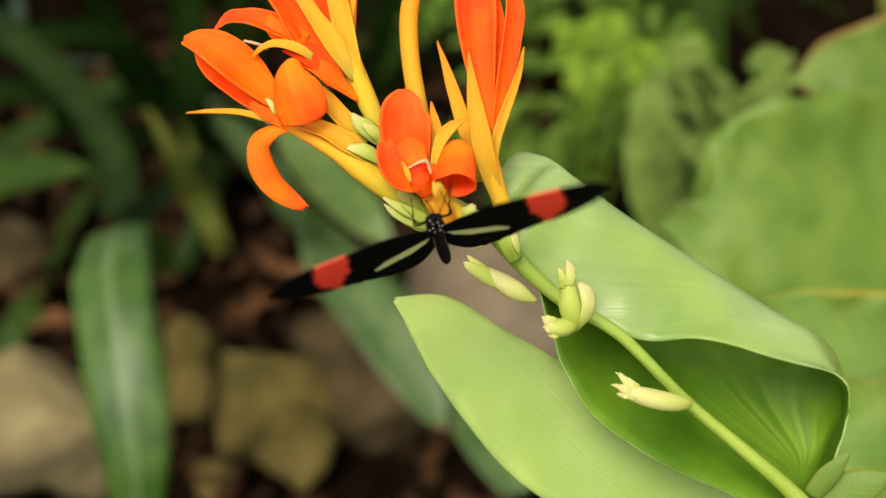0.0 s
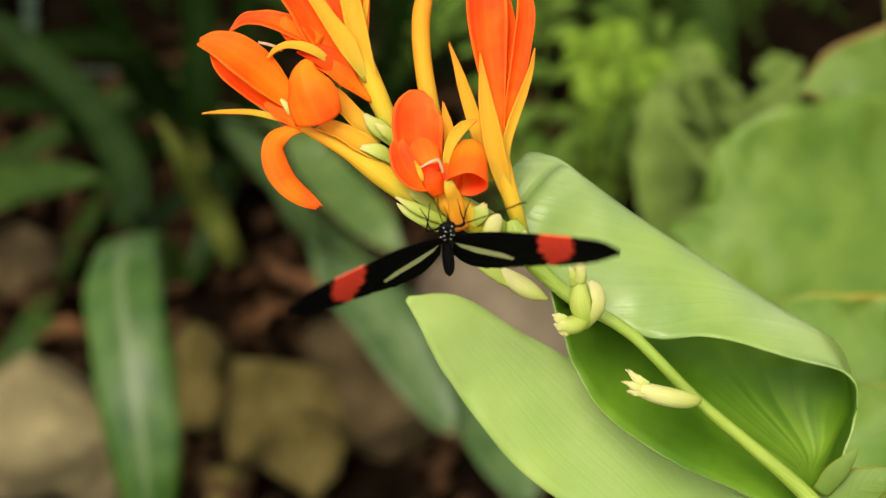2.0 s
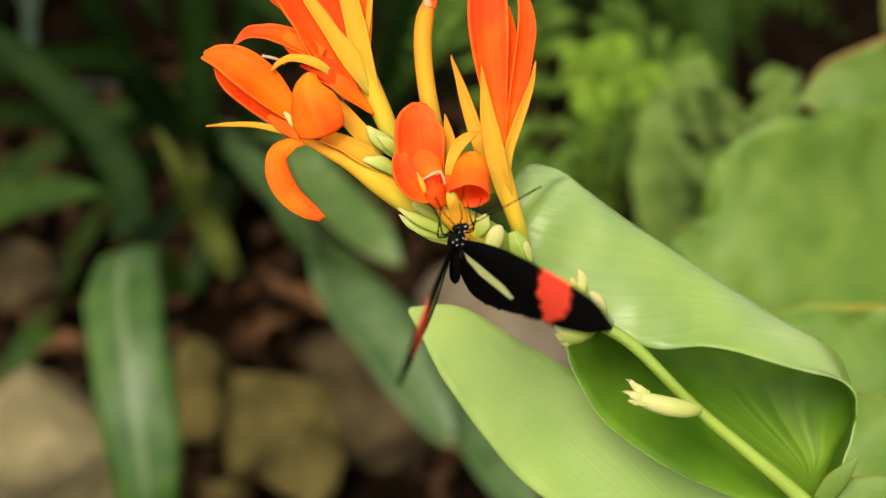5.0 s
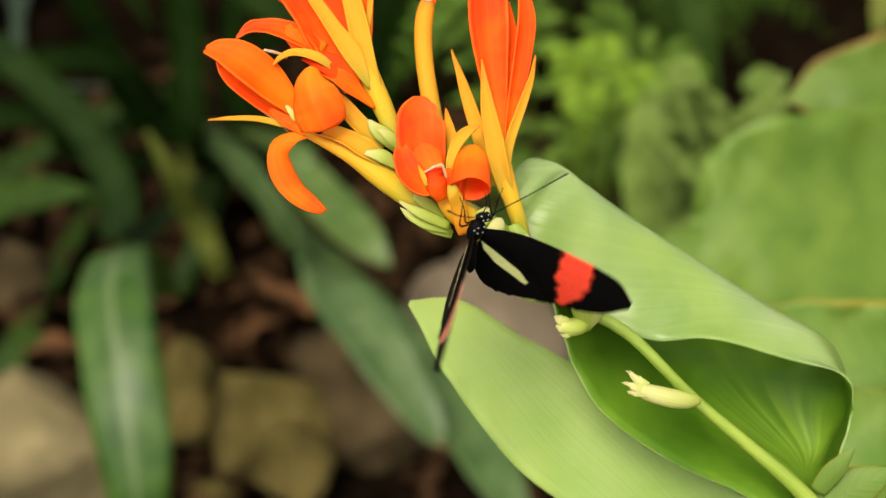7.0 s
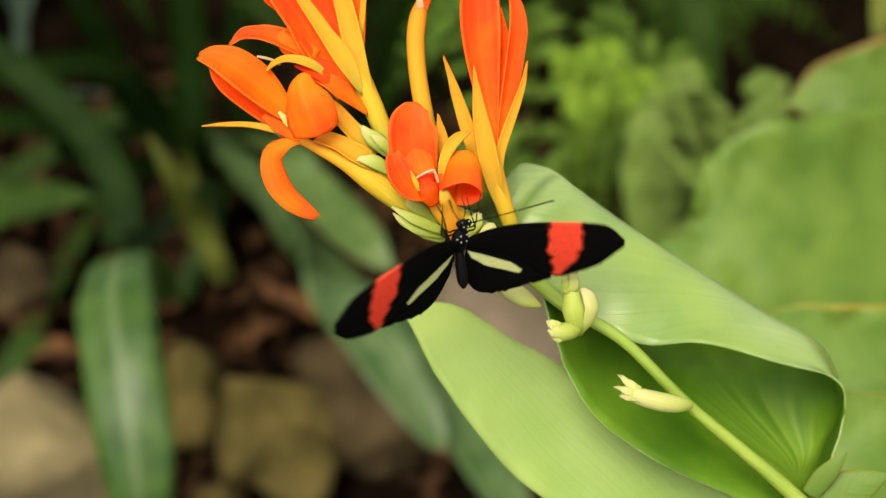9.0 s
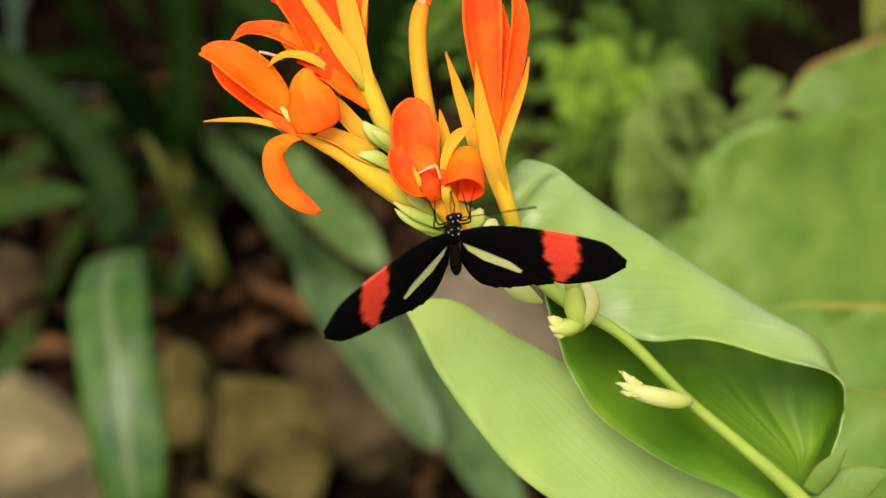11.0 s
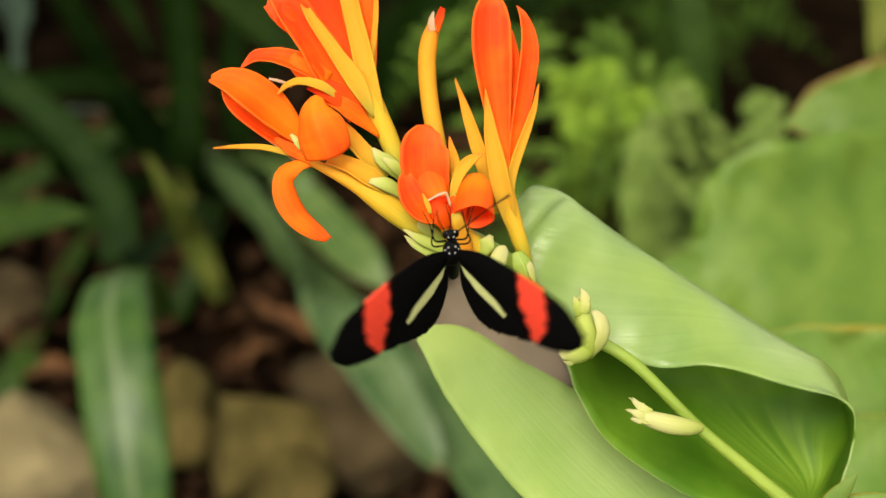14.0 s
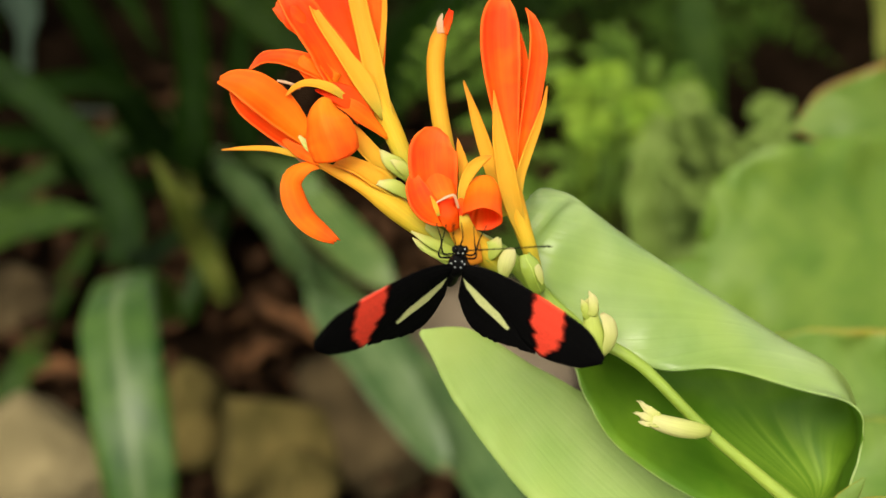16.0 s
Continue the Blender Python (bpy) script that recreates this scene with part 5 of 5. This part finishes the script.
# seconds, and how far the abdomen hangs below the body's line, in degrees
SAG = [(0.0, -32), (2.0, -38), (3.5, -26), (6.0, -20), (9.0, -32), (11.5, -14), (12.5, -8), (13.2, 6), (14.0, 26), (16.0, 26)]
BODY = [
    (0.00, pose(0.00372, 0.24125, 0.74828, 120.3, -14.3, 13.3)),
    (0.50, pose(0.00194, 0.24289, 0.74772, 102.0, -10.2, 9.2)),
    (1.00, pose(0.00349, 0.24409, 0.74457, 118.4, -6.8, 9.9)),
    (1.50, pose(0.00369, 0.24297, 0.74507, 107.1, 2.2, 12.4)),
    (2.00, pose(0.00332, 0.24580, 0.74233, 120.5, -3.7, 9.7)),
    (2.50, pose(0.00278, 0.24079, 0.74468, 118.7, -10.4, 13.9)),
    (3.00, pose(0.00269, 0.24118, 0.74412, 121.7, -8.3, 12.9)),
    (3.50, pose(0.00266, 0.23973, 0.74509, 118.6, -11.1, 15.3)),
    (3.70, pose(0.00290, 0.24003, 0.74535, 113.6, -4.8, 14.5)),
    (5.50, pose(0.00526, 0.24163, 0.74651, 107.8, 1.5, 21.6)),
    (5.80, pose(0.00540, 0.24172, 0.74658, 107.5, 1.8, 22.0)),
    (6.00, pose(0.00518, 0.24175, 0.74664, 107.4, -0.0, 21.0)),
    (6.50, pose(0.00597, 0.24299, 0.74742, 99.7, 4.1, 21.6)),
    (7.00, pose(0.00837, 0.24618, 0.74383, 110.0, 6.1, 28.6)),
    (7.50, pose(0.00884, 0.24500, 0.74556, 108.7, 7.9, 31.6)),
    (8.00, pose(0.00833, 0.24468, 0.74582, 97.9, 11.4, 40.1)),
    (8.50, pose(0.00749, 0.24410, 0.74564, 96.3, 8.7, 23.9)),
    (9.00, pose(0.00683, 0.24167, 0.74562, 99.9, 3.2, 27.5)),
    (9.20, pose(0.00713, 0.24177, 0.74583, 99.4, -0.3, 27.6)),
    (11.30, pose(0.00500, 0.24279, 0.74576, 103.0, -1.0, 9.2)),
    (11.50, pose(0.00494, 0.24289, 0.74574, 102.3, 0.4, 7.3)),
    (12.00, pose(0.00537, 0.24415, 0.74443, 109.6, 2.4, 13.7)),
    (12.50, pose(0.00458, 0.24267, 0.74532, 104.6, -3.4, 15.5)),
    (13.00, pose(0.00338, 0.24235, 0.74689, 93.7, -7.5, 11.2)),
    (13.50, pose(0.00343, 0.24115, 0.74768, 97.8, -5.2, 7.3)),
    (14.00, pose(0.00273, 0.23893, 0.75027, 93.7, -3.9, 4.4)),
    (14.50, pose(0.00249, 0.23799, 0.74940, 100.0, 3.5, 6.5)),
    (15.00, pose(0.00261, 0.23920, 0.74880, 97.2, 2.9, 9.0)),
    (15.50, pose(0.00211, 0.23915, 0.74805, 99.3, 8.4, 4.0)),
    (16.00, pose(0.00193, 0.24066, 0.74646, 101.4, 6.4, 5.0)),
]
# seconds, and how far the left and the right wing are raised, in degrees
# the left wing's leading edge turns outward in some strokes
TWIST = {11.50: -4, 11.60: -8, 11.70: -4, 13.50: -6, 14.10: -9, 14.20: -16, 14.30: -10, 14.40: -4}
BEAT = [
    (0.00, 2, 5),
    (0.10, -8, -10),
    (0.20, -7, -5),
    (0.30, 14, 8),
    (0.40, 45, 47),
    (0.50, 56, 63),
    (0.60, 68, 69),
    (0.70, 59, 60),
    (0.80, 41, 40),
    (0.90, 37, 34),
    (1.00, 15, 14),
    (1.10, 6, 3),
    (1.20, 11, 8),
    (1.30, 25, 20),
    (1.40, 49, 49),
    (1.50, 65, 61),
    (1.60, 72, 70),
    (1.70, 60, 60),
    (1.80, 44, 43),
    (1.90, 33, 29),
    (2.00, 17, 14),
    (2.10, 6, 3),
    (2.20, 5, 2),
    (2.30, 15, 11),
    (2.40, 32, 28),
    (2.50, 37, 44),
    (2.60, 50, 53),
    (2.70, 55, 58),
    (2.80, 46, 48),
    (2.90, 42, 42),
    (3.00, 25, 26),
    (3.10, 15, 14),
    (3.20, 6, 7),
    (3.30, 21, 15),
    (3.40, 54, 57),
    (3.50, 64, 71),
    (3.60, 79, 82),
    (3.70, 80, 82),
    (3.95, 50, 55),
    (4.20, 14, 14),
    (4.40, 14, 12),
    (4.65, 48, 46),
    (4.85, 70, 66),
    (5.10, 32, 28),
    (5.30, 10, 6),
    (5.50, 28, 24),
    (5.65, 55, 40),
    (5.80, 70, 68),
    (5.90, 53, 60),
    (6.00, 42, 45),
    (6.10, 24, 19),
    (6.20, 12, 6),
    (6.30, -4, -8),
    (6.40, -7, -9),
    (6.50, 19, 12),
    (6.60, 33, 29),
    (6.70, 57, 58),
    (6.80, 58, 67),
    (6.90, 58, 57),
    (7.00, 53, 46),
    (7.10, 29, 25),
    (7.20, 22, 13),
    (7.30, 3, -2),
    (7.40, -0, -14),
    (7.50, 7, -3),
    (7.60, 15, 14),
    (7.70, 33, 55),
    (7.80, 50, 65),
    (7.90, 42, 55),
    (8.00, 28, 42),
    (8.10, 8, 14),
    (8.20, 2, 9),
    (8.30, 22, 29),
    (8.40, 39, 44),
    (8.50, 63, 63),
    (8.60, 62, 70),
    (8.70, 57, 58),
    (8.80, 45, 40),
    (8.90, 30, 25),
    (9.00, 20, 17),
    (9.10, 5, 4),
    (9.20, 3, 2),
    (9.40, 26, 20),
    (9.60, 62, 58),
    (9.75, 72, 66),
    (9.95, 40, 34),
    (10.20, 16, 10),
    (10.35, 18, 10),
    (10.60, 50, 46),
    (10.75, 68, 64),
    (10.95, 34, 26),
    (11.12, 30, 24),
    (11.30, 58, 54),
    (11.40, 68, 62),
    (11.50, 81, 71),
    (11.60, 77, 73),
    (11.70, 56, 56),
    (11.80, 42, 40),
    (11.90, 20, 12),
    (12.00, 6, 1),
    (12.10, -17, -15),
    (12.20, -23, -23),
    (12.30, -15, -11),
    (12.40, 3, 1),
    (12.50, 27, 26),
    (12.60, 44, 45),
    (12.70, 62, 62),
    (12.80, 59, 64),
    (12.90, 37, 47),
    (13.00, 27, 33),
    (13.10, 9, 9),
    (13.20, 15, 30),
    (13.30, 33, 38),
    (13.40, 48, 55),
    (13.50, 66, 70),
    (13.60, 66, 67),
    (13.70, 44, 53),
    (13.80, 36, 42),
    (13.90, 34, 39),
    (14.00, 45, 52),
    (14.10, 68, 72),
    (14.20, 77, 79),
    (14.30, 71, 72),
    (14.40, 60, 66),
    (14.50, 44, 53),
    (14.60, 36, 41),
    (14.70, 32, 39),
    (14.80, 40, 44),
    (14.90, 54, 63),
    (15.00, 64, 66),
    (15.10, 51, 56),
    (15.20, 44, 48),
    (15.30, 36, 38),
    (15.40, 37, 37),
    (15.50, 53, 53),
    (15.60, 65, 58),
    (15.70, 74, 69),
    (15.80, 71, 61),
    (15.90, 49, 45),
    (16.00, 36, 39),
]


def motions():
    walk(butterfly, BODY)
    for feeler, sg in ANTENNA:
        walk(feeler, [(t, pose(sg * 0.06 * CM, 0.64 * CM, 0.1 * CM, 0, ry, rz)) for t, ry, rz in [(q[0], *(q[1:3] if sg < 0 else q[3:5])) for q in FEEL]])
    walk(abdomen, [(t, pose(0, -0.12 * CM, 0, sag, 0, 0)) for t, sag in SAG])
    for wing, sg in WINGS:
        walk(wing, [(t, pose(sg * 0.14 * CM, 0, 0.10 * CM, 0 if sg > 0 else TWIST.get(t, 0), -r if sg > 0 else l, 0)) for t, l, r in BEAT])


motions()
